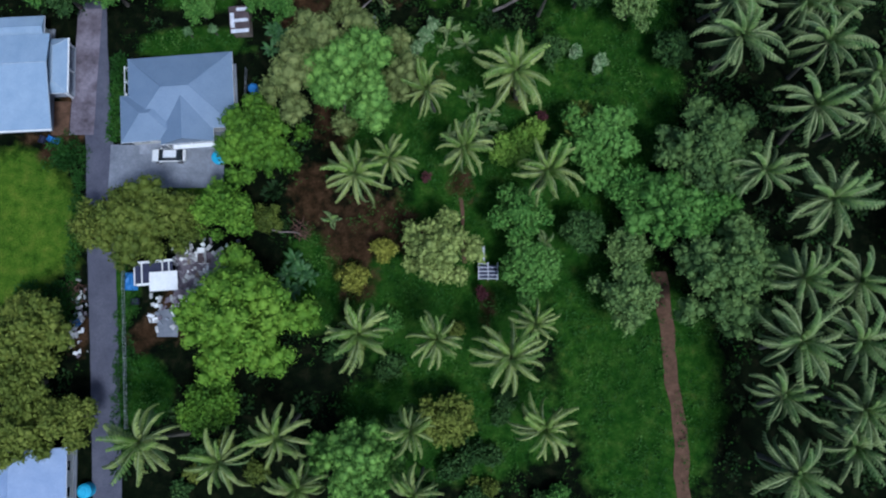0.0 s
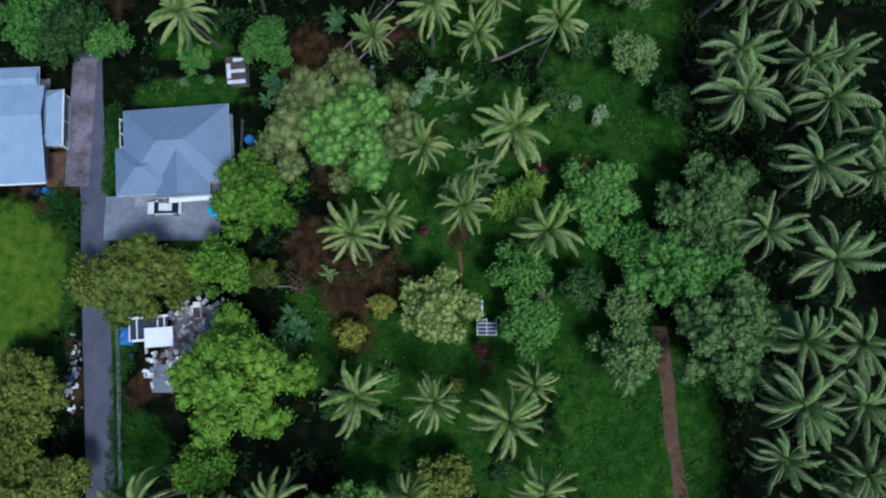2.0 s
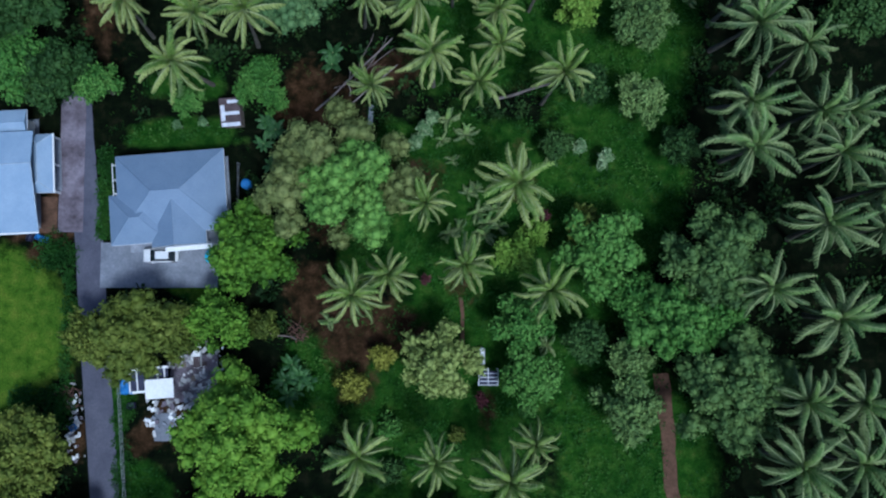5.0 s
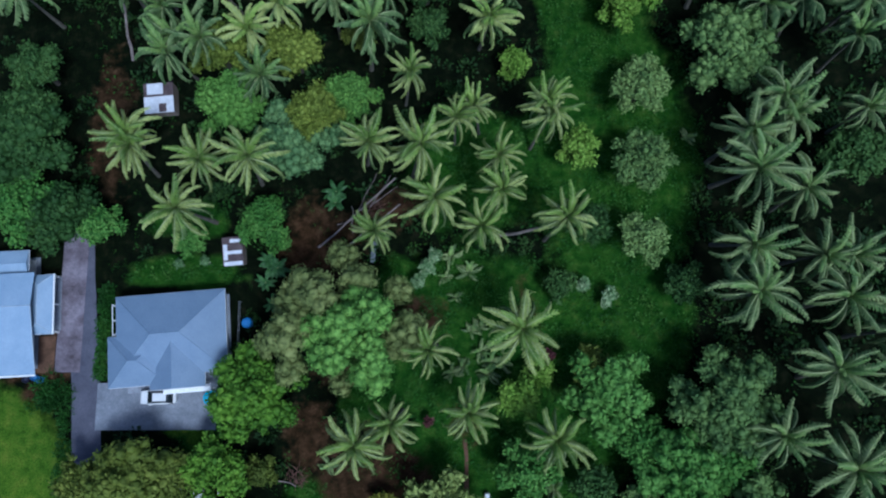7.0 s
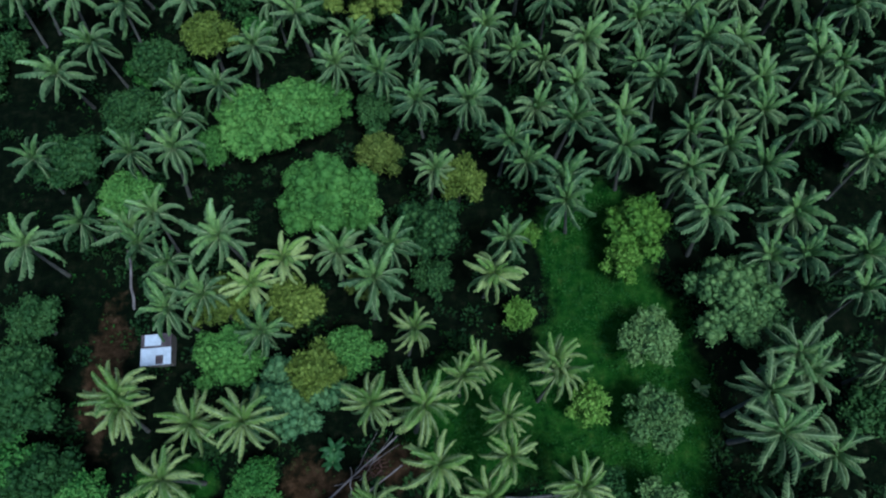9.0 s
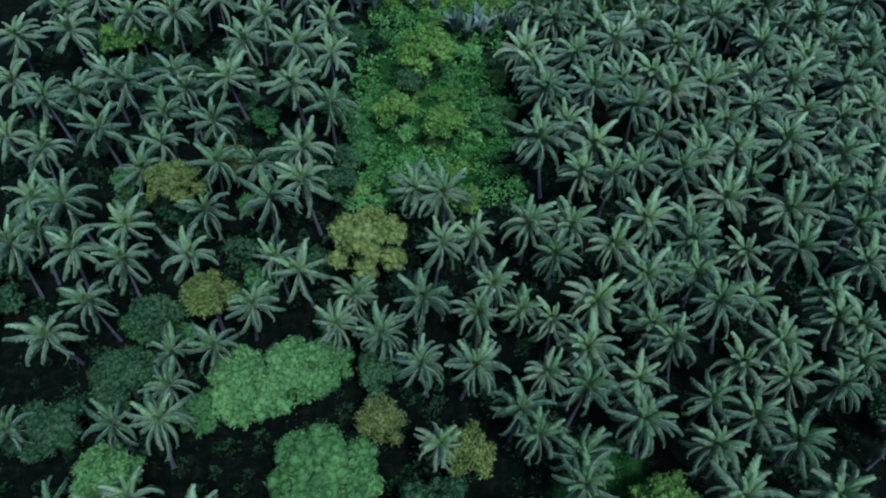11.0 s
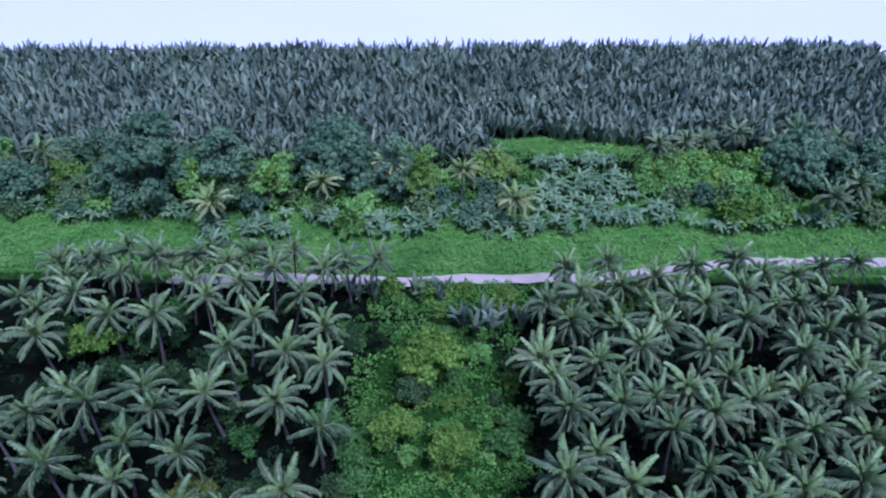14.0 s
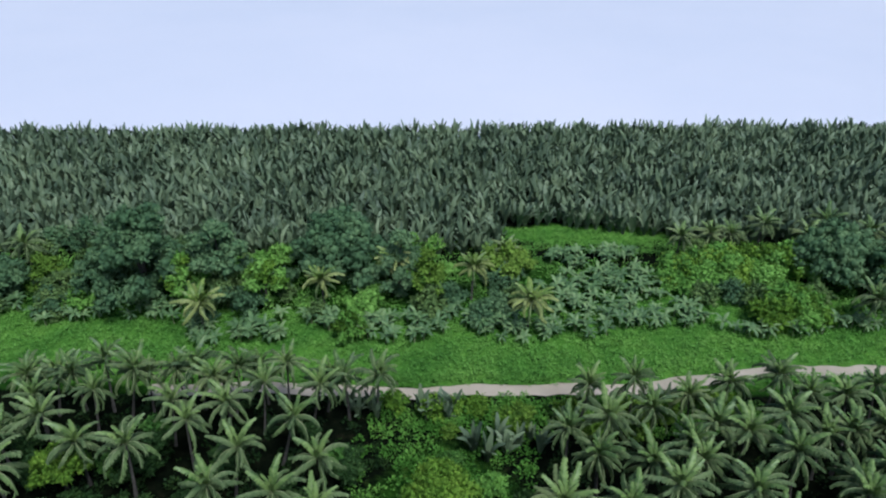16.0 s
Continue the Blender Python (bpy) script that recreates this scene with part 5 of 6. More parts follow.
# ---------------------------------------------------------------- houses
def hip_faces(x0, x1, y0, y1, z, rise, hip=1.0, thick=0.14):
    """A closed hipped roof solid; hip: how far the ends slope in, as a share of the half width (0: gable)."""
    bm = bmesh.new()
    along = (x1 - x0) >= (y1 - y0)
    if along:
        h, ym = hip * (y1 - y0) / 2, (y0 + y1) / 2
        r0, r1 = (x0 + h, ym, z + rise), (x1 - h, ym, z + rise)
    else:
        h, xm = hip * (x1 - x0) / 2, (x0 + x1) / 2
        r0, r1 = (xm, y0 + h, z + rise), (xm, y1 - h, z + rise)
    low = [bm.verts.new(p) for p in ((x0, y0, z - thick), (x1, y0, z - thick), (x1, y1, z - thick), (x0, y1, z - thick))]
    e = [bm.verts.new(p) for p in ((x0, y0, z), (x1, y0, z), (x1, y1, z), (x0, y1, z))]
    a, b = bm.verts.new(r0), bm.verts.new(r1)
    if along:
        fs = ((e[0], e[1], b, a), (e[2], e[3], a, b), (e[1], e[2], b), (e[3], e[0], a))
    else:
        fs = ((e[1], e[2], b, a), (e[3], e[0], a, b), (e[0], e[1], a), (e[2], e[3], b))
    for f in fs:
        bm.faces.new(f)
    for k in range(4):
        bm.faces.new((low[k], low[(k + 1) % 4], e[(k + 1) % 4], e[k]))
    bm.faces.new(low[::-1])
    return bm, [e[0].co.copy(), e[1].co.copy(), e[2].co.copy(), e[3].co.copy()], Vector(r0), Vector(r1), along


def roof(house, x0, x1, y0, y1, z, rise, mat, hip=1.0, cap=None):
    bm, e, a, b, along = hip_faces(x0, x1, y0, y1, z, rise, hip)
    ob = part("roof", bm, mat, house)
    pairs = [(a, b)]
    if hip > 0:
        pairs += [(e[0], a), (e[3], a), (e[1], b), (e[2], b)] if along else [(e[0], a), (e[1], a), (e[3], b), (e[2], b)]
    for p, q in pairs:
        if (p - q).length > 0.3:
            bm = bmesh.new()
            tube(bm, [p + Vector((0, 0, 0.0)), q + Vector((0, 0, 0.0))], [0.06, 0.06], 6)
            part("ridge_cap", bm, cap or mat, ob)
    for p, q in zip(e, e[1:] + e[:1]):
        bm = bmesh.new()
        tube(bm, [p + Vector((0, 0, -0.1)), q + Vector((0, 0, -0.1))], [0.05, 0.05], 6)
        part("gutter", bm, SHED_SHEET, ob)
    return ob


def uneven_gable(house, x0, x1, y0, ym, y1, z, rise, mat):
    """A gabled roof whose ridge lies nearer to one eave."""
    bm = bmesh.new()
    k = rise / (ym - y0)
    ends = [[bm.verts.new(p) for p in ((x, y0, z - 0.14), (x, y0, z), (x, ym, z + rise), (x, y1, z + rise - k * (y1 - ym)), (x, y1, z + rise - k * (y1 - ym) - 0.14), (x, ym, z + rise - 0.14))]
            for x in (x0, x1)]
    for j in range(6):
        bm.faces.new((ends[0][j], ends[0][(j + 1) % 6], ends[1][(j + 1) % 6], ends[1][j]))
    bm.faces.new(ends[0][::-1])
    bm.faces.new(ends[1])
    ob = part("roof", bm, mat, house)
    for a, b in (((x0, ym, z + rise), (x1, ym, z + rise)), ((x1, y0, z), (x1, ym, z + rise))):
        bm = bmesh.new()
        tube(bm, [a, b], [0.07, 0.07], 6)
        part("ridge_cap", bm, RIDGE_CAP, ob)


def wall(house, x0, x1, y0, y1, h):
    bm = bmesh.new()
    box(bm, x0, x1, y0, y1, -0.2, h)
    return part("wall", bm, WALL, house)


def window(house, x, y, z, w, h, along_x):
    bm = bmesh.new()
    t = 0.06
    sx, sy = (w / 2, t) if along_x else (t, w / 2)
    box(bm, x - sx, x + sx, y - sy, y + sy, z, z + h)
    ob = part("window", bm, WHITE, house)
    bm = bmesh.new()
    sx, sy = (w / 2 - 0.07, t + 0.012) if along_x else (t + 0.012, w / 2 - 0.07)
    box(bm, x - sx, x + sx, y - sy, y + sy, z + 0.07, z + h - 0.07)
    part("pane", bm, GLASS, ob)


def house_grey():
    h = tagged(empty("house", pose(-32.2, 30.6, 0, 0, 0, 4.6)), "bungalow with a grey hipped sheet-metal roof beside the lane", "house")
    wall(h, -5.9, 5.9, -4.0, 4.7, 2.9)
    wall(h, -7.0, -1.5, -4.9, 0.2, 2.8)
    roof(h, -6.5, 6.5, -4.4, 5.3, 3.0, 2.3, ROOF_GREY)
    roof(h, -7.6, -0.6, -5.4, 0.6, 2.85, 1.7, ROOF_GREY)
    roof(h, -2.7, 3.8, -6.0, 0.9, 2.92, 1.9, ROOF_GREY, 0.0)
    for x in (-5.2, -3.2):
        window(h, x, -4.92, 1.0, 1.3, 1.2, True)
    for y in (-2.5, 1.0, 3.2):
        window(h, 5.92, y, 1.0, 1.3, 1.2, False)
    bm = bmesh.new()
    box(bm, 0.2, 1.2, -4.06, -3.9, 0.0, 2.1)
    part("door", bm, TIMBER, h)
    for x in (-2.4, 0.6, 3.4):
        bm = bmesh.new()
        tube(bm, [(x, -5.7, -0.1), (x, -5.7, 2.85)], [0.12, 0.12], 8)
        part("porch_post", bm, WHITE, h)
    bm = bmesh.new()
    box(bm, -2.6, 3.7, -6.02, -5.9, 2.6, 2.78, 0.02)
    part("porch_fascia", bm, WHITE, h)
    bm = bmesh.new()
    box(bm, -1.3, 4.3, -6.62, -6.06, 2.42, 2.54, 0.02)
    part("porch_ledge", bm, WHITE, h)
    for x in (-1.1, 4.1):
        bm = bmesh.new()
        tube(bm, [(x, -6.34, -0.1), (x, -6.34, 2.42)], [0.05, 0.05], 6)
        part("ledge_post", bm, WHITE, h)
    bm = bmesh.new()
    box(bm, -6.5, 6.2, -6.2, 4.9, -0.1, 0.12)
    part("plinth", bm, CONCRETE, h)
    # light steel frame on the side wall
    for y in (0.9, 2.6, 4.4):
        bm = bmesh.new()
        tube(bm, [(-7.1, y, -0.1), (-7.1, y, 2.6)], [0.05, 0.05], 6)
        part("frame_post", bm, WHITE, h)
        bm = bmesh.new()
        tube(bm, [(-7.1, y, 2.6), (-6.2, y, 2.7)], [0.04, 0.04], 6)
        part("frame_bar", bm, WHITE, h)
    bm = bmesh.new()
    tube(bm, [(-7.1, 0.7, 2.6), (-7.1, 4.6, 2.6)], [0.05, 0.05], 6)
    part("frame_rail", bm, WHITE, h)


def house_pale():
    h = tagged(empty("house", pose(-54.6, 33.6, 0, 0, 0, 3.0)), "bungalow with a pale blue sheet-metal roof beside the lane", "house")
    wall(h, -7.0, 4.4, -6.4, 6.4, 3.0)
    uneven_gable(h, -8.0, 6.3, -7.6, 0.4, 4.4, 3.2, 1.5, ROOF_PALE)
    roof(h, -8.0, 5.0, 4.0, 7.3, 2.9, 0.6, ROOF_PALE, 0.0)
    roof(h, 5.0, 7.9, -2.9, 4.2, 2.75, 0.8, ROOF_PALE, 0.9, RIDGE_CAP)
    bm = bmesh.new()
    box(bm, -8.0, 6.3, -7.82, -7.62, 3.0, 3.16, 0.02)
    part("fascia", bm, WHITE, h)
    bm = bmesh.new()
    box(bm, 7.92, 8.08, -3.0, 4.3, 2.56, 2.74, 0.02)
    part("fascia", bm, WHITE, h)
    for y in (-2.6, 0.8, 4.2):
        bm = bmesh.new()
        tube(bm, [(7.3, y, -0.1), (7.3, y, 2.6)], [0.13, 0.13], 8)
        part("porch_post", bm, WHITE, h)
    for x in (-5, -1, 3):
        window(h, x, -6.42, 1.0, 1.5, 1.2, True)
    for y in (-4.6, 2.4):
        window(h, 4.42, y, 1.0, 1.4, 1.2, False)
    bm = bmesh.new()
    box(bm, -7.2, 4.9, -6.9, 6.8, -0.1, 0.12)
    part("plinth", bm, CONCRETE, h)
    bm = bmesh.new()
    box(bm, 4.9, 7.6, -2.4, 4.2, -0.1, 0.12)
    part("porch_floor", bm, CONCRETE, h)


def house_blue():
    h = tagged(empty("house", pose(-49.0, -18.5, 0, 0, 0, 3.0)), "low house with a faded blue gabled metal roof", "house")
    wall(h, -5.3, 5.3, -5.6, 5.6, 2.9)
    roof(h, -6.0, 6.0, -6.3, 6.3, 3.1, 1.2, ROOF_BLUE, 0.0)
    for y in (-3, 1, 4):
        window(h, 5.32, y, 1.0, 1.3, 1.1, False)
    bm = bmesh.new()
    box(bm, -5.6, 5.7, -6, 6, -0.1, 0.1)
    part("plinth", bm, CONCRETE, h)


house_grey()
house_pale()
house_blue()
bm = bmesh.new()
box(bm, -41.9, -27.4, 19.6, 25.2, -0.1, 0.11, 0.03)
tagged(part("parking_apron", bm, CONCRETE), "stained grey concrete parking yard before the house", "pavement", kind="structure")
bm = bmesh.new()
box(bm, -49.6, -47.4, 26.4, 30.9, -0.1, 0.07, 0.03)
tagged(part("side_court", bm, TRACK), "bare brown earth court beside the pale-roofed house", "pavement", kind="structure")
bm = bmesh.new()
box(bm, -47.3, -44.2, 26.5, 43.5, -0.1, 0.09, 0.03)
tagged(part("front_apron", bm, APRON), "worn purplish paving before the pale-roofed house", "pavement", kind="structure")


def water_tank(x, y, r, h, mat, label):
    t = tagged(empty("water_tank", pose(x, y, ground_z(x, y) - 0.03)), label, "water tank")
    bm = bmesh.new()
    tube(bm, [(0, 0, 0), (0, 0, 0.1 * h), (0, 0, 0.5 * h), (0, 0, 0.85 * h), (0, 0, h)], [r, r * 1.03, r, r * 1.02, r * 0.7], 20)
    part("body", bm, mat, t)
    bm = bmesh.new()
    tube(bm, [(0, 0, h), (0, 0, h + 0.08)], [r * 0.42, r * 0.38], 16)
    part("lid", bm, mat, t)


water_tank(-23.9, 32.4, 0.62, 1.2, BLUE, "blue plastic water barrel behind the house")
water_tank(-28.0, 23.4, 0.85, 0.9, CYAN, "round cyan plastic tub at the edge of the yard")
water_tank(-41.9, -17.2, 0.85, 1.5, CYAN, "cyan plastic water tank beside the lane")


def car():
    c = tagged(empty("car", pose(-34.15, 23.55, 0.11, 0, 0, 1.0)), "white family car parked on the concrete yard", "car")
    prof = [(-2.12, 0.35), (-2.15, 0.75), (-1.95, 0.98), (-0.95, 1.04), (0.95, 1.06), (1.95, 0.98), (2.13, 0.8), (2.13, 0.35)]
    bm = bmesh.new()
    rows = []
    for y, inset in ((-0.86, 0.0), (-0.8, 0.05), (0.8, 0.05), (0.86, 0.0)):
        rows.append([bm.verts.new((x, y * (1 - 0.22 * (abs(x) / 2.15) ** 6), z + inset)) for x, z in prof])
    for a, b in zip(rows, rows[1:]):
        for k in range(len(prof)):
            bm.faces.new((a[k], a[(k + 1) % len(prof)], b[(k + 1) % len(prof)], b[k]))
    bm.faces.new(rows[0])
    bm.faces.new(rows[-1][::-1])
    part("body", bm, CAR_PAINT, c)
    bm = bmesh.new()
    lo, hi = [(-1.25, 1.03), (1.85, 1.03)], [(-0.55, 1.55), (1.45, 1.57)]
    v = [bm.verts.new((x, s * 0.76, z)) for s in (-1, 1) for x, z in lo] + [bm.verts.new((x, s * 0.6, z)) for s in (-1, 1) for x, z in hi]
    for f in ((0, 1, 5, 4), (3, 2, 6, 7), (2, 0, 4, 6), (1, 3, 7, 5), (4, 5, 7, 6)):
        bm.faces.new([v[k] for k in f])
    part("cabin_glass", bm, GLASS, c)
    bm = bmesh.new()
    box(bm, -0.42, 1.2, -0.52, 0.52, 1.545, 1.61, 0.03)
    part("roof_panel", bm, CAR_PAINT, c)
    for y in (-0.5, 0.5):
        bm = bmesh.new()
        tube(bm, [(-0.4, y, 1.63), (1.3, y, 1.64)], [0.025, 0.025], 5)
        part("roof_rail", bm, RUBBER, c)
    for x in (-1.35, 1.35):
        for y in (-0.78, 0.78):
            bm = bmesh.new()
            tube(bm, [(x, y - 0.1, 0.32), (x, y + 0.1, 0.32)], [0.32, 0.32], 18)
            w = part("wheel", bm, RUBBER, c)
            bm = bmesh.new()
            tube(bm, [(x, y - 0.11, 0.32), (x, y + 0.11, 0.32)], [0.19, 0.19], 12)
            part("rim", bm, STEEL, w)
    for y in (-0.62, 0.62):
        bm = bmesh.new()
        box(bm, -2.17, -2.08, y - 0.16, y + 0.16, 0.68, 0.8, 0.02)
        part("headlight", bm, STEEL, c)
        bm = bmesh.new()
        box(bm, -0.95, -0.75, y * 1.5 - 0.06, y * 1.5 + 0.06, 0.98, 1.12, 0.02)
        part("wing_mirror", bm, CAR_PAINT, c)


car()


# ---------------------------------------------------------------- sheds and the building yard
def sheet_shed(x, y, w, d, h, turn, stripes, label):
    """A small lean-to: posts, walls and a roof of mismatched sheets (one stripe colour each)."""
    s = tagged(empty("shed", pose(x, y, ground_z(x, y), 0, 0, turn)), label, "shed")
    bm = bmesh.new()
    box(bm, -w / 2 + 0.15, w / 2 - 0.15, -d / 2 + 0.15, d / 2 - 0.15, -0.1, h - 0.25)
    part("wall", bm, TIMBER, s)
    for k, (a, b, c, e, mat) in enumerate(stripes):
        bm = bmesh.new()
        box(bm, -w / 2 + w * a, -w / 2 + w * b, -d / 2 + d * c, -d / 2 + d * e, h + 0.03 * k, h + 0.03 * k + 0.03, 0.0, pose(0, 0, 0, 4, 0, 0))
        part("roof_sheet", bm, mat, s)


sheet_shed(-25.6, 41.2, 2.5, 3.5, 2.2, 5, [(0, 1, 0, 1, RUST), (0.05, 0.95, 0.0, 0.14, SHED_SHEET), (0.05, 0.95, 0.4, 0.52, SHED_SHEET), (0.05, 0.25, 0.2, 0.75, SHED_SHEET),
                                           (0.4, 0.95, 0.8, 0.92, SHED_SHEET)], "small shed roofed with rusty and pale striped sheets")
sheet_shed(-35.7, 60.8, 3.7, 3.9, 2.3, 5, [(0, 1, 0, 1, RUST), (0, 1, 0, 0.55, SHED_SHEET), (0.12, 0.66, 0.62, 0.98, SHED_SHEET),
                                           (0.5, 0.75, 0.02, 0.3, RUST)], "tin-roofed hut with bright patched zinc sheets")


def frame_hut():
    h = tagged(empty("garden_shelter", pose(5.9, 9.8, ground_z(5.9, 9.8))), "grey open frame shelter with slatted top in the garden", "shelter")
    for x in (-1.15, 0, 1.15):
        for y in (-1.9, -0.2):
            bm = bmesh.new()
            tube(bm, [(x, y, -0.1), (x, y, 2.0)], [0.06, 0.06], 6)
            part("post", bm, STEEL, h)
    bm = bmesh.new()
    box(bm, -1.18, 1.18, -1.95, -0.25, 1.84, 1.89)
    part("cover", bm, NAVY, h)
    for k in range(5):
        bm = bmesh.new()
        box(bm, -1.2, 1.2 if k < 4 else 0.0, -1.95 + 0.46 * k, -1.86 + 0.46 * k, 2.0, 2.05)
        part("slat", bm, SHED_SHEET, h)
    for x in (-1.15, 0.0, 1.15):
        bm = bmesh.new()
        box(bm, x - 0.045, x + 0.045, -2.0, 0.1 if x > -0.5 else 1.6, 1.9, 1.995)
        part("beam", bm, SHED_SHEET, h)
    bm = bmesh.new()
    box(bm, -0.95, -0.35, 0.3, 2.4, 0.0, 0.9, 0.08)
    part("trough", bm, SHED_SHEET, h)


frame_hut()


def canopy_frame():
    s = tagged(empty("carport_frame", pose(-34.8, 8.7, 0, 0, 0, 5)), "half-built shelter with white beams over navy sheet", "shelter")
    bm = bmesh.new()
    box(bm, -2.3, 2.3, -1.3, 1.2, 2.0, 2.05)
    part("cover", bm, NAVY, s)
    for x in (-2.3, -1.4, 1.1, 1.9):
        bm = bmesh.new()
        box(bm, x - 0.07, x + 0.07, -1.5, 1.3, 2.06, 2.16)
        part("rafter", bm, WHITE, s)
    for y, x0 in ((1.25, -2.5), (-1.45, -2.0)):
        bm = bmesh.new()
        box(bm, x0, 2.4, y - 0.14, y + 0.14, 2.17, 2.3)
        part("beam", bm, WHITE, s)
    for x in (-2.2, 2.2):
        for y in (-1.3, 1.15):
            bm = bmesh.new()
            tube(bm, [(x, y, -0.1), (x, y, 2.0)], [0.07, 0.07], 6)
            part("post", bm, STEEL, s)
    c = tagged(empty("white_canopy", pose(-33.4, 7.7, 0, 0, 0, 4)), "plain white sheet roof panel on thin posts", "canopy")
    bm = bmesh.new()
    box(bm, -1.7, 1.7, -1.17, 1.17, 2.42, 2.48, 0.02, pose(0, 0, 0, 3, 0, 0))
    part("sheet", bm, WHITE, c)
    for x in (-1.6, 1.6):
        for y in (-1.05, 1.05):
            bm = bmesh.new()
            tube(bm, [(x, y, -0.1), (x, y, 2.44)], [0.05, 0.05], 6)
            part("post", bm, STEEL, c)


canopy_frame()
bm = bmesh.new()
bmesh.ops.create_grid(bm, x_segments=10, y_segments=10, size=1.0)
for v in bm.verts:
    v.co = Vector((v.co.x * 0.8, v.co.y * 1.1, 0.75 + 0.3 * noise.noise(v.co * 1.7) - 0.45 * max(abs(v.co.x), abs(v.co.y)) ** 3))
ob = tagged(part("blue_tarp", bm, BLUE), "crumpled blue tarpaulin over a heap by the fence", "tarpaulin")
ob.matrix_basis = pose(-38.2, 7.7, -0.05)
rng = random.Random(5)
slab_meshes = []
for k in range(6):
    bm = bmesh.new()
    box(bm, -0.5, 0.5, -0.5, 0.5, 0.0, 1.0, 0.06)
    for v in bm.verts:
        v.co += Vector((rng.uniform(-0.12, 0.12), rng.uniform(-0.12, 0.12), rng.uniform(-0.1, 0.1) if v.co.z > 0.5 else 0))
    me = bpy.data.meshes.new("slab")
    bm.to_mesh(me)
    bm.free()
    me.materials.append((PALE_CONCRETE, APRON, WHITE, PALE_CONCRETE, CONCRETE, APRON)[k])
    slab_meshes.append(me)
for k in range(150):
    x, y = rng.gauss(-29.9, 1.7), rng.gauss(8.4, 2.1)
    if k > 105:
        x, y = rng.uniform(-36, -31), rng.uniform(1.5, 6)
    if k > 138:
        x, y = rng.uniform(-45.4, -44.4), rng.uniform(0.5, 8)
    ob = tagged(new("concrete_slab", rng.choice(slab_meshes)), "broken pale concrete slab in a rubble yard", "rubble", "rubble in the yard")
    ob.matrix_basis = pose(x, y, ground_z(x, y) - 0.04, rng.uniform(-6, 6), rng.uniform(-6, 6), rng.uniform(0, 180)) @ Matrix.Diagonal(
        (rng.uniform(0.25, 0.85), rng.uniform(0.2, 0.6), rng.uniform(0.12, 0.4), 1))
bm = bmesh.new()
box(bm, -33.0, -27.2, 5.6, 11.4, -0.1, 0.07, 0.03)
tagged(part("yard_floor", bm, APRON), "cracked stained concrete floor under rubble", "pavement", kind="structure")
bm = bmesh.new()
box(bm, -34.8, -32.2, 0.9, 4.3, -0.1, 0.10, 0.03)
tagged(part("concrete_pad", bm, CONCRETE), "bare grey concrete pad among weeds", "pavement", kind="structure")


rng = random.Random(83)
for k in range(90):
    x, y, s = rng.uniform(-33.5, -27.0), rng.uniform(2.0, 12.2), rng.uniform(0.12, 0.42)
    bm = bmesh.new()
    box(bm, -s, s, -s * rng.uniform(0.3, 0.9), s * rng.uniform(0.3, 0.9), 0, s * rng.uniform(0.3, 0.7), 0.02)
    for v in bm.verts:
        v.co += Vector((rng.uniform(-1, 1), rng.uniform(-1, 1), rng.uniform(-0.5, 0.5))) * 0.16 * s
    ob = tagged(part("rubble_block", bm, PALE_CONCRETE if k % 3 else (WHITE, RUST, TIMBER)[k // 3 % 3]), "broken block of building rubble in the yard", "rubble", "rubble blocks in the yard")
    ob.matrix_basis = pose(x, y, (0.07 if x < -27.2 and y > 5.6 else 0.0) - 0.02 + ground_z(x, y), 0, 0, rng.uniform(0, 180))


# ---------------------------------------------------------------- trunks on the ground, fences, poles
def log(a, b, r0, r1, label, name="fallen_trunk"):
    bm = bmesh.new()
    a, b = Vector(a), Vector(b)
    pts = [a.lerp(b, k / 5) + Vector((0.12 * math.sin(k * 2.1), 0.1 * math.cos(k * 1.7), 0)) for k in range(6)]
    tube(bm, pts, [r0 + (r1 - r0) * k / 5 for k in range(6)], 8)
    return tagged(part(name, bm, DEADWOOD), label, "log")


log((-15.5, 41.7, 0.1), (-5.6, 50.1, 3.0), 0.13, 0.09, "bleached leaning palm trunk across the clearing")
log((-12.7, 41.3, 0.1), (-5.0, 46.8, 3.0), 0.12, 0.08, "bleached leaning palm trunk across the clearing")
log((-11.2, 43.6, 0.1), (-11.0, 46.6, 2.6), 0.09, 0.04, "dead grey snag standing among trunks", "dead_snag")
log((-10.2, 45.2, 0.1), (-6.2, 50.6, 2.4), 0.06, 0.03, "grey fallen branch among trunks")
log((-9.6, 46.8, 0.1), (-5.4, 49.3, 1.8), 0.06, 0.03, "grey fallen branch among trunks")
log((-10.8, 46.2, 0.1), (-8.0, 51.0, 2.0), 0.05, 0.02, "grey fallen branch among trunks")
log((-13.2, 44.6, 0.1), (-9.2, 46.0, 0.9), 0.05, 0.02, "grey fallen branch among trunks")
log((7.0, 43.2, 0.1), (12.9, 43.0, 8.0), 0.2, 0.15, "pale leaning palm trunk rising from grass", "leaning_trunk")
log((-21.5, 14.2, 0.2), (-17.0, 13.4, 2.2), 0.14, 0.05, "bare pale branch over red soil")
log((-40.2, 66.5, 0.2), (-38.6, 71.5, 8.0), 0.2, 0.14, "pale slanting palm trunk near the hut", "leaning_trunk")


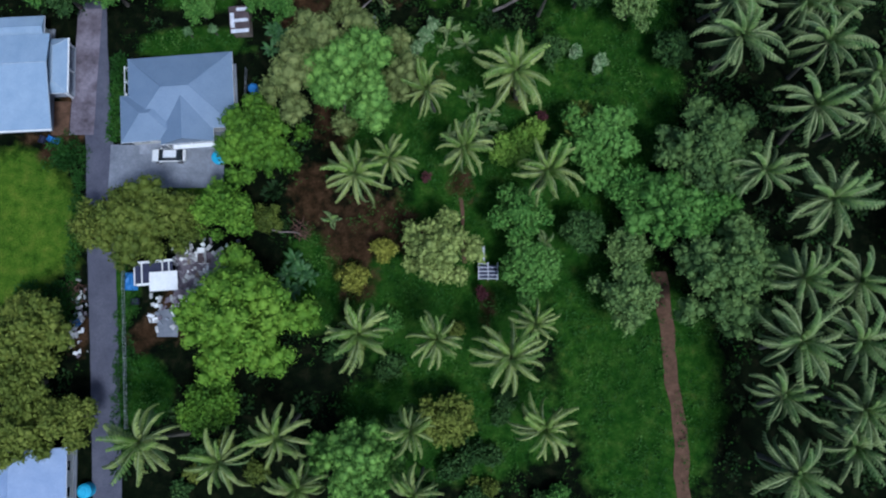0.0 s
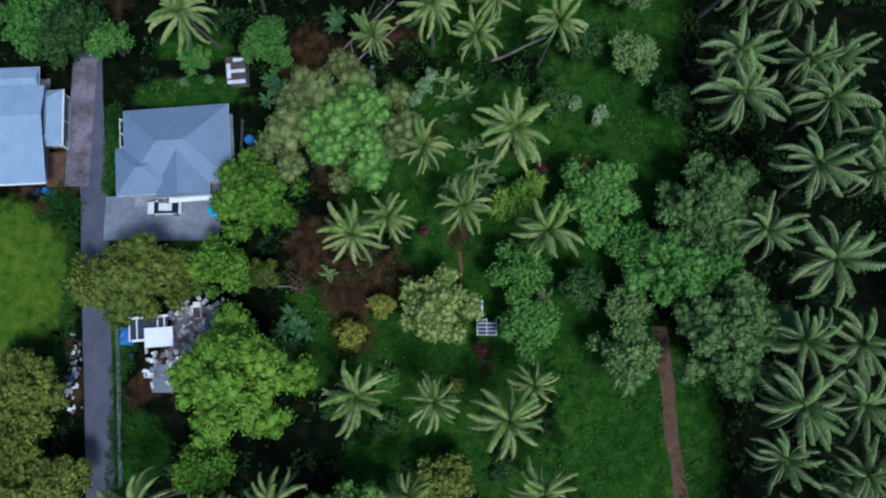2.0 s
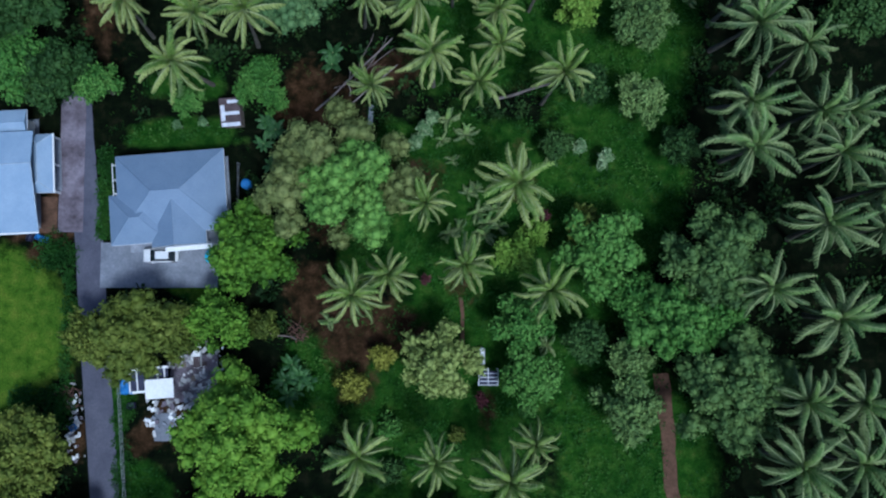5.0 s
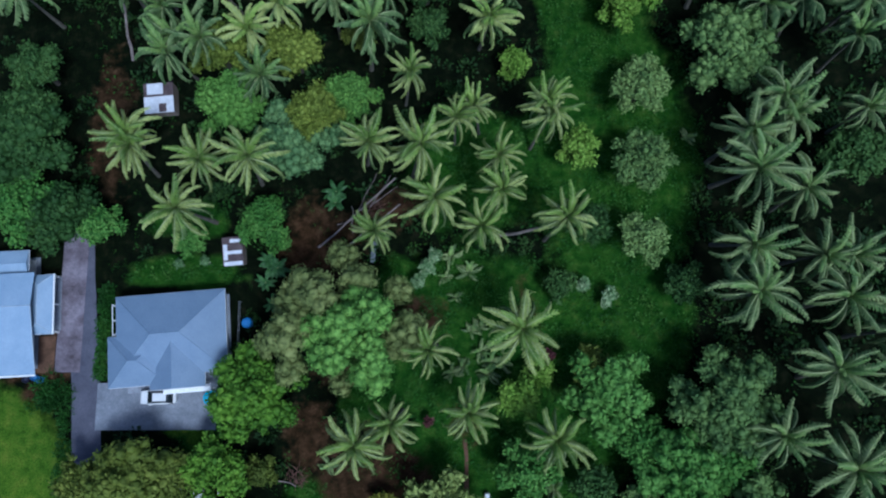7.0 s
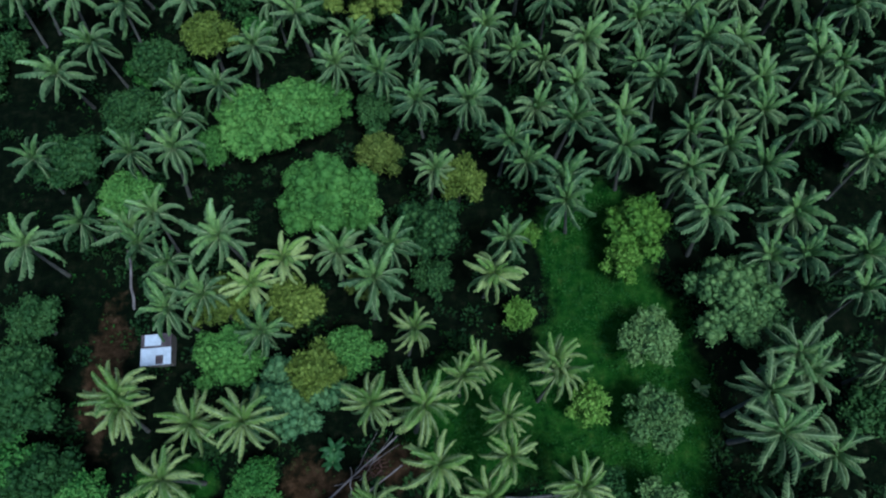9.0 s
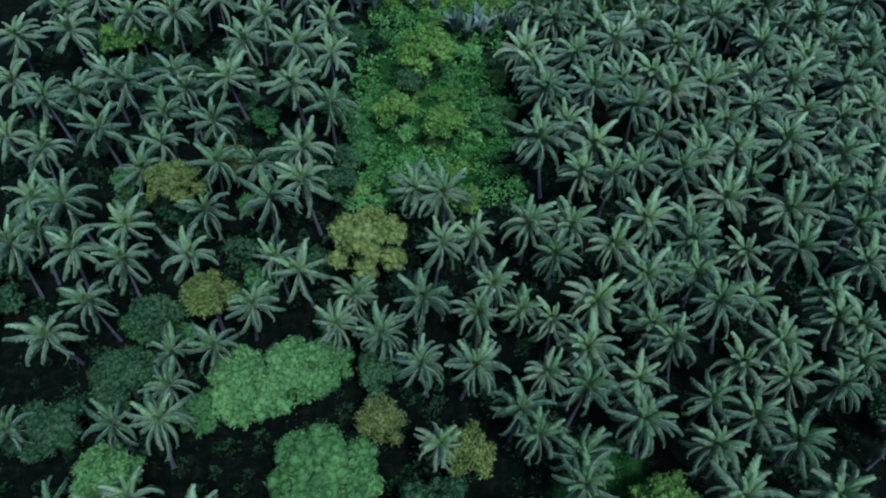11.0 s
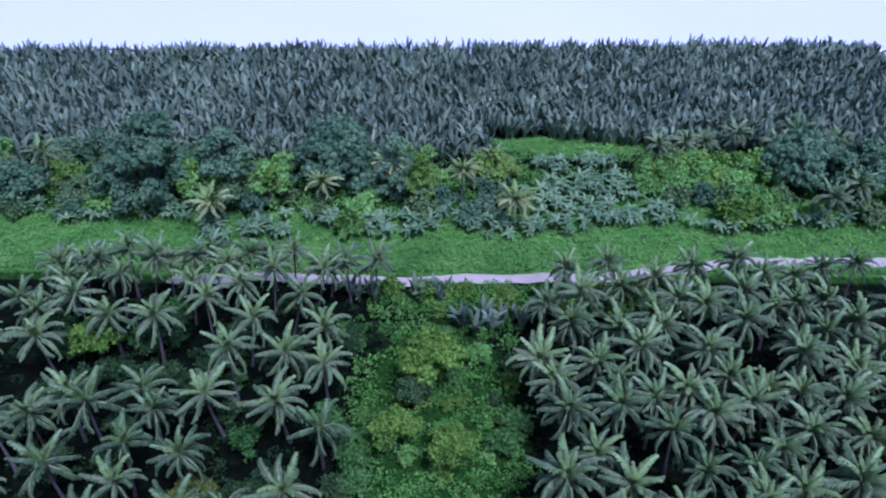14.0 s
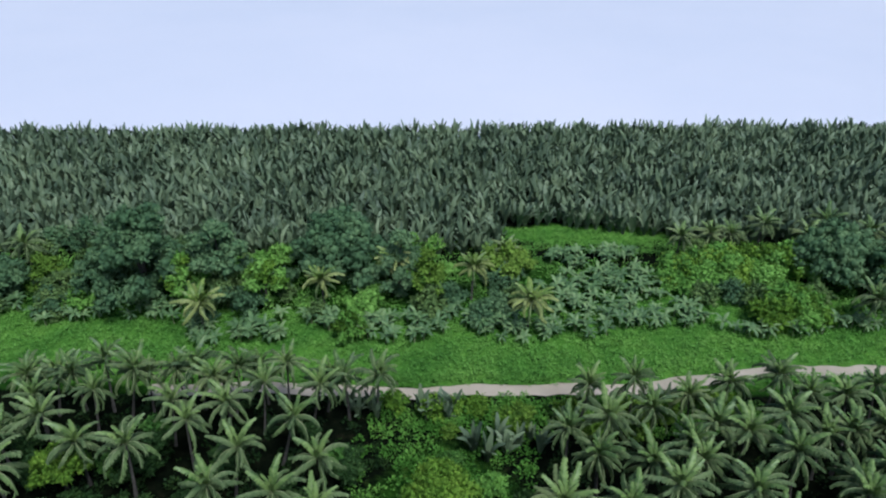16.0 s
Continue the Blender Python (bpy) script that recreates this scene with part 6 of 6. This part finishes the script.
def fence(x0, y0, x1, y1, n, label):
    f = tagged(empty("fence", pose(x0, y0, 0)), label, "fence")
    dx, dy = x1 - x0, y1 - y0
    for k in range(n + 1):
        bm = bmesh.new()
        tube(bm, [(dx * k / n, dy * k / n, -0.1), (dx * k / n, dy * k / n, 1.2)], [0.05, 0.05], 6)
        part("post", bm, STEEL, f)
    for z in (0.4, 0.8, 1.15):
        bm = bmesh.new()
        tube(bm, [(0, 0, z), (dx, dy, z)], [0.02, 0.02], 4)
        part("rail", bm, STEEL, f)


fence(-39.3, 11, -37.6, -10, 10, "low grey wire fence along the lane")
fence(-24.9, 28, -24.9, 35, 4, "short pale fence behind the grey-roofed house")


# ---------------------------------------------------------------- loose things by the lane and in the yard
def old_fridge(x, y, turn):
    f = tagged(empty("refrigerator", pose(x, y, ground_z(x, y) + 0.05, 0, 0, turn)), "discarded white refrigerator lying on its back in rubble", "refrigerator")
    bm = bmesh.new()
    box(bm, -0.45, 0.45, -1.0, 1.0, 0, 0.62, 0.05)
    part("cabinet", bm, WHITE, f)
    for y0, y1 in ((-0.98, 0.3), (0.34, 0.98)):
        bm = bmesh.new()
        box(bm, -0.43, 0.43, y0, y1, 0.62, 0.70, 0.03)
        part("door", bm, WHITE if y0 > 0 else RUST, f)
    bm = bmesh.new()
    box(bm, 0.30, 0.35, -0.2, 0.26, 0.70, 0.75, 0.01)
    part("handle", bm, STEEL, f)


old_fridge(-29.6, 10.9, 4)


def brush_pile(x, y, r, seed):
    """A heap of dry reddish branches."""
    rng = random.Random(seed)
    p = tagged(empty("brush_pile", pose(x, y, ground_z(x, y))), "heap of dry reddish-brown cut branches beside the lane", "brush pile")
    for k in range(46):
        a, d, e = rng.uniform(0, 6.28), r * math.sqrt(rng.random()) * 0.8, rng.uniform(0, 6.28)
        x0, y0, z0 = d * math.cos(a), d * math.sin(a), 0.6 * (1 - d / r) * rng.random()
        n = rng.uniform(0.5, 1.2)
        bm = bmesh.new()
        tube(bm, [(x0, y0, z0), (x0 + 0.5 * n * math.cos(e), y0 + 0.5 * n * math.sin(e), z0 + 0.25), (x0 + n * math.cos(e + 0.3), y0 + n * math.sin(e + 0.3), z0 + rng.uniform(0.0, 0.4))],
             [0.05, 0.035, 0.015], 5)
        part("branch", bm, DRY_TWIG, p)


brush_pile(-45.4, 6.2, 1.9, 3)
brush_pile(-17.6, 14.0, 1.3, 4)
brush_pile(-8.8, 46.8, 1.6, 5)


def crate(x, y, w, d, h, turn, mat, label):
    c = tagged(empty("crate", pose(x, y, ground_z(x, y) - 0.02, 0, 0, turn)), label, "crate")
    bm = bmesh.new()
    box(bm, -w / 2, w / 2, -d / 2, d / 2, 0, 0.06)
    part("base", bm, mat, c)
    for x0, x1, y0, y1 in ((-w / 2, w / 2, -d / 2 - 0.04, -d / 2), (-w / 2, w / 2, d / 2, d / 2 + 0.04), (-w / 2 - 0.04, -w / 2, -d / 2, d / 2), (w / 2, w / 2 + 0.04, -d / 2, d / 2)):
        bm = bmesh.new()
        box(bm, x0, x1, y0, y1, 0, h, 0.008)
        part("side", bm, mat, c)


rng = random.Random(91)
for x, y, mat, label in ((-49.6, 25.9, BLUE, "open blue plastic crate beside the house"), (-48.8, 25.6, BLUE, "open blue plastic crate beside the house"),
                         (-50.6, 25.8, NAVY, "open dark blue crate beside the house"), (-44.6, 2.6, BLUE, "open blue plastic crate dumped by the lane"),
                         (-26.7, 25.4, BLUE, "open blue plastic crate by the porch"), (-37.6, 5.2, NAVY, "open dark crate in the weedy yard")):
    crate(x, y, rng.uniform(0.6, 0.9), rng.uniform(0.5, 0.7), 0.45, rng.uniform(0, 90), mat, label)
for k in range(46):
    x, y, c = rng.gauss(-44.4, 0.45), rng.uniform(-1.5, 7.0), rng.uniform(0.08, 0.3)
    bm = bmesh.new()
    box(bm, -c, c, -c * rng.uniform(0.4, 0.9), c * rng.uniform(0.4, 0.9), 0, c * 0.7, 0.02)
    for v in bm.verts:
        v.co += Vector((rng.uniform(-1, 1), rng.uniform(-1, 1), rng.uniform(-0.5, 0.5))) * 0.18 * c
    ob = tagged(part("rubble_block", bm, (PALE_CONCRETE, WHITE, APRON, PALE_CONCRETE)[k % 4]), "broken pale block dumped along the lane edge", "rubble", "rubble along the lane")
    ob.matrix_basis = pose(x, y, ground_z(x, y) - 0.02, 0, 0, rng.uniform(0, 180))
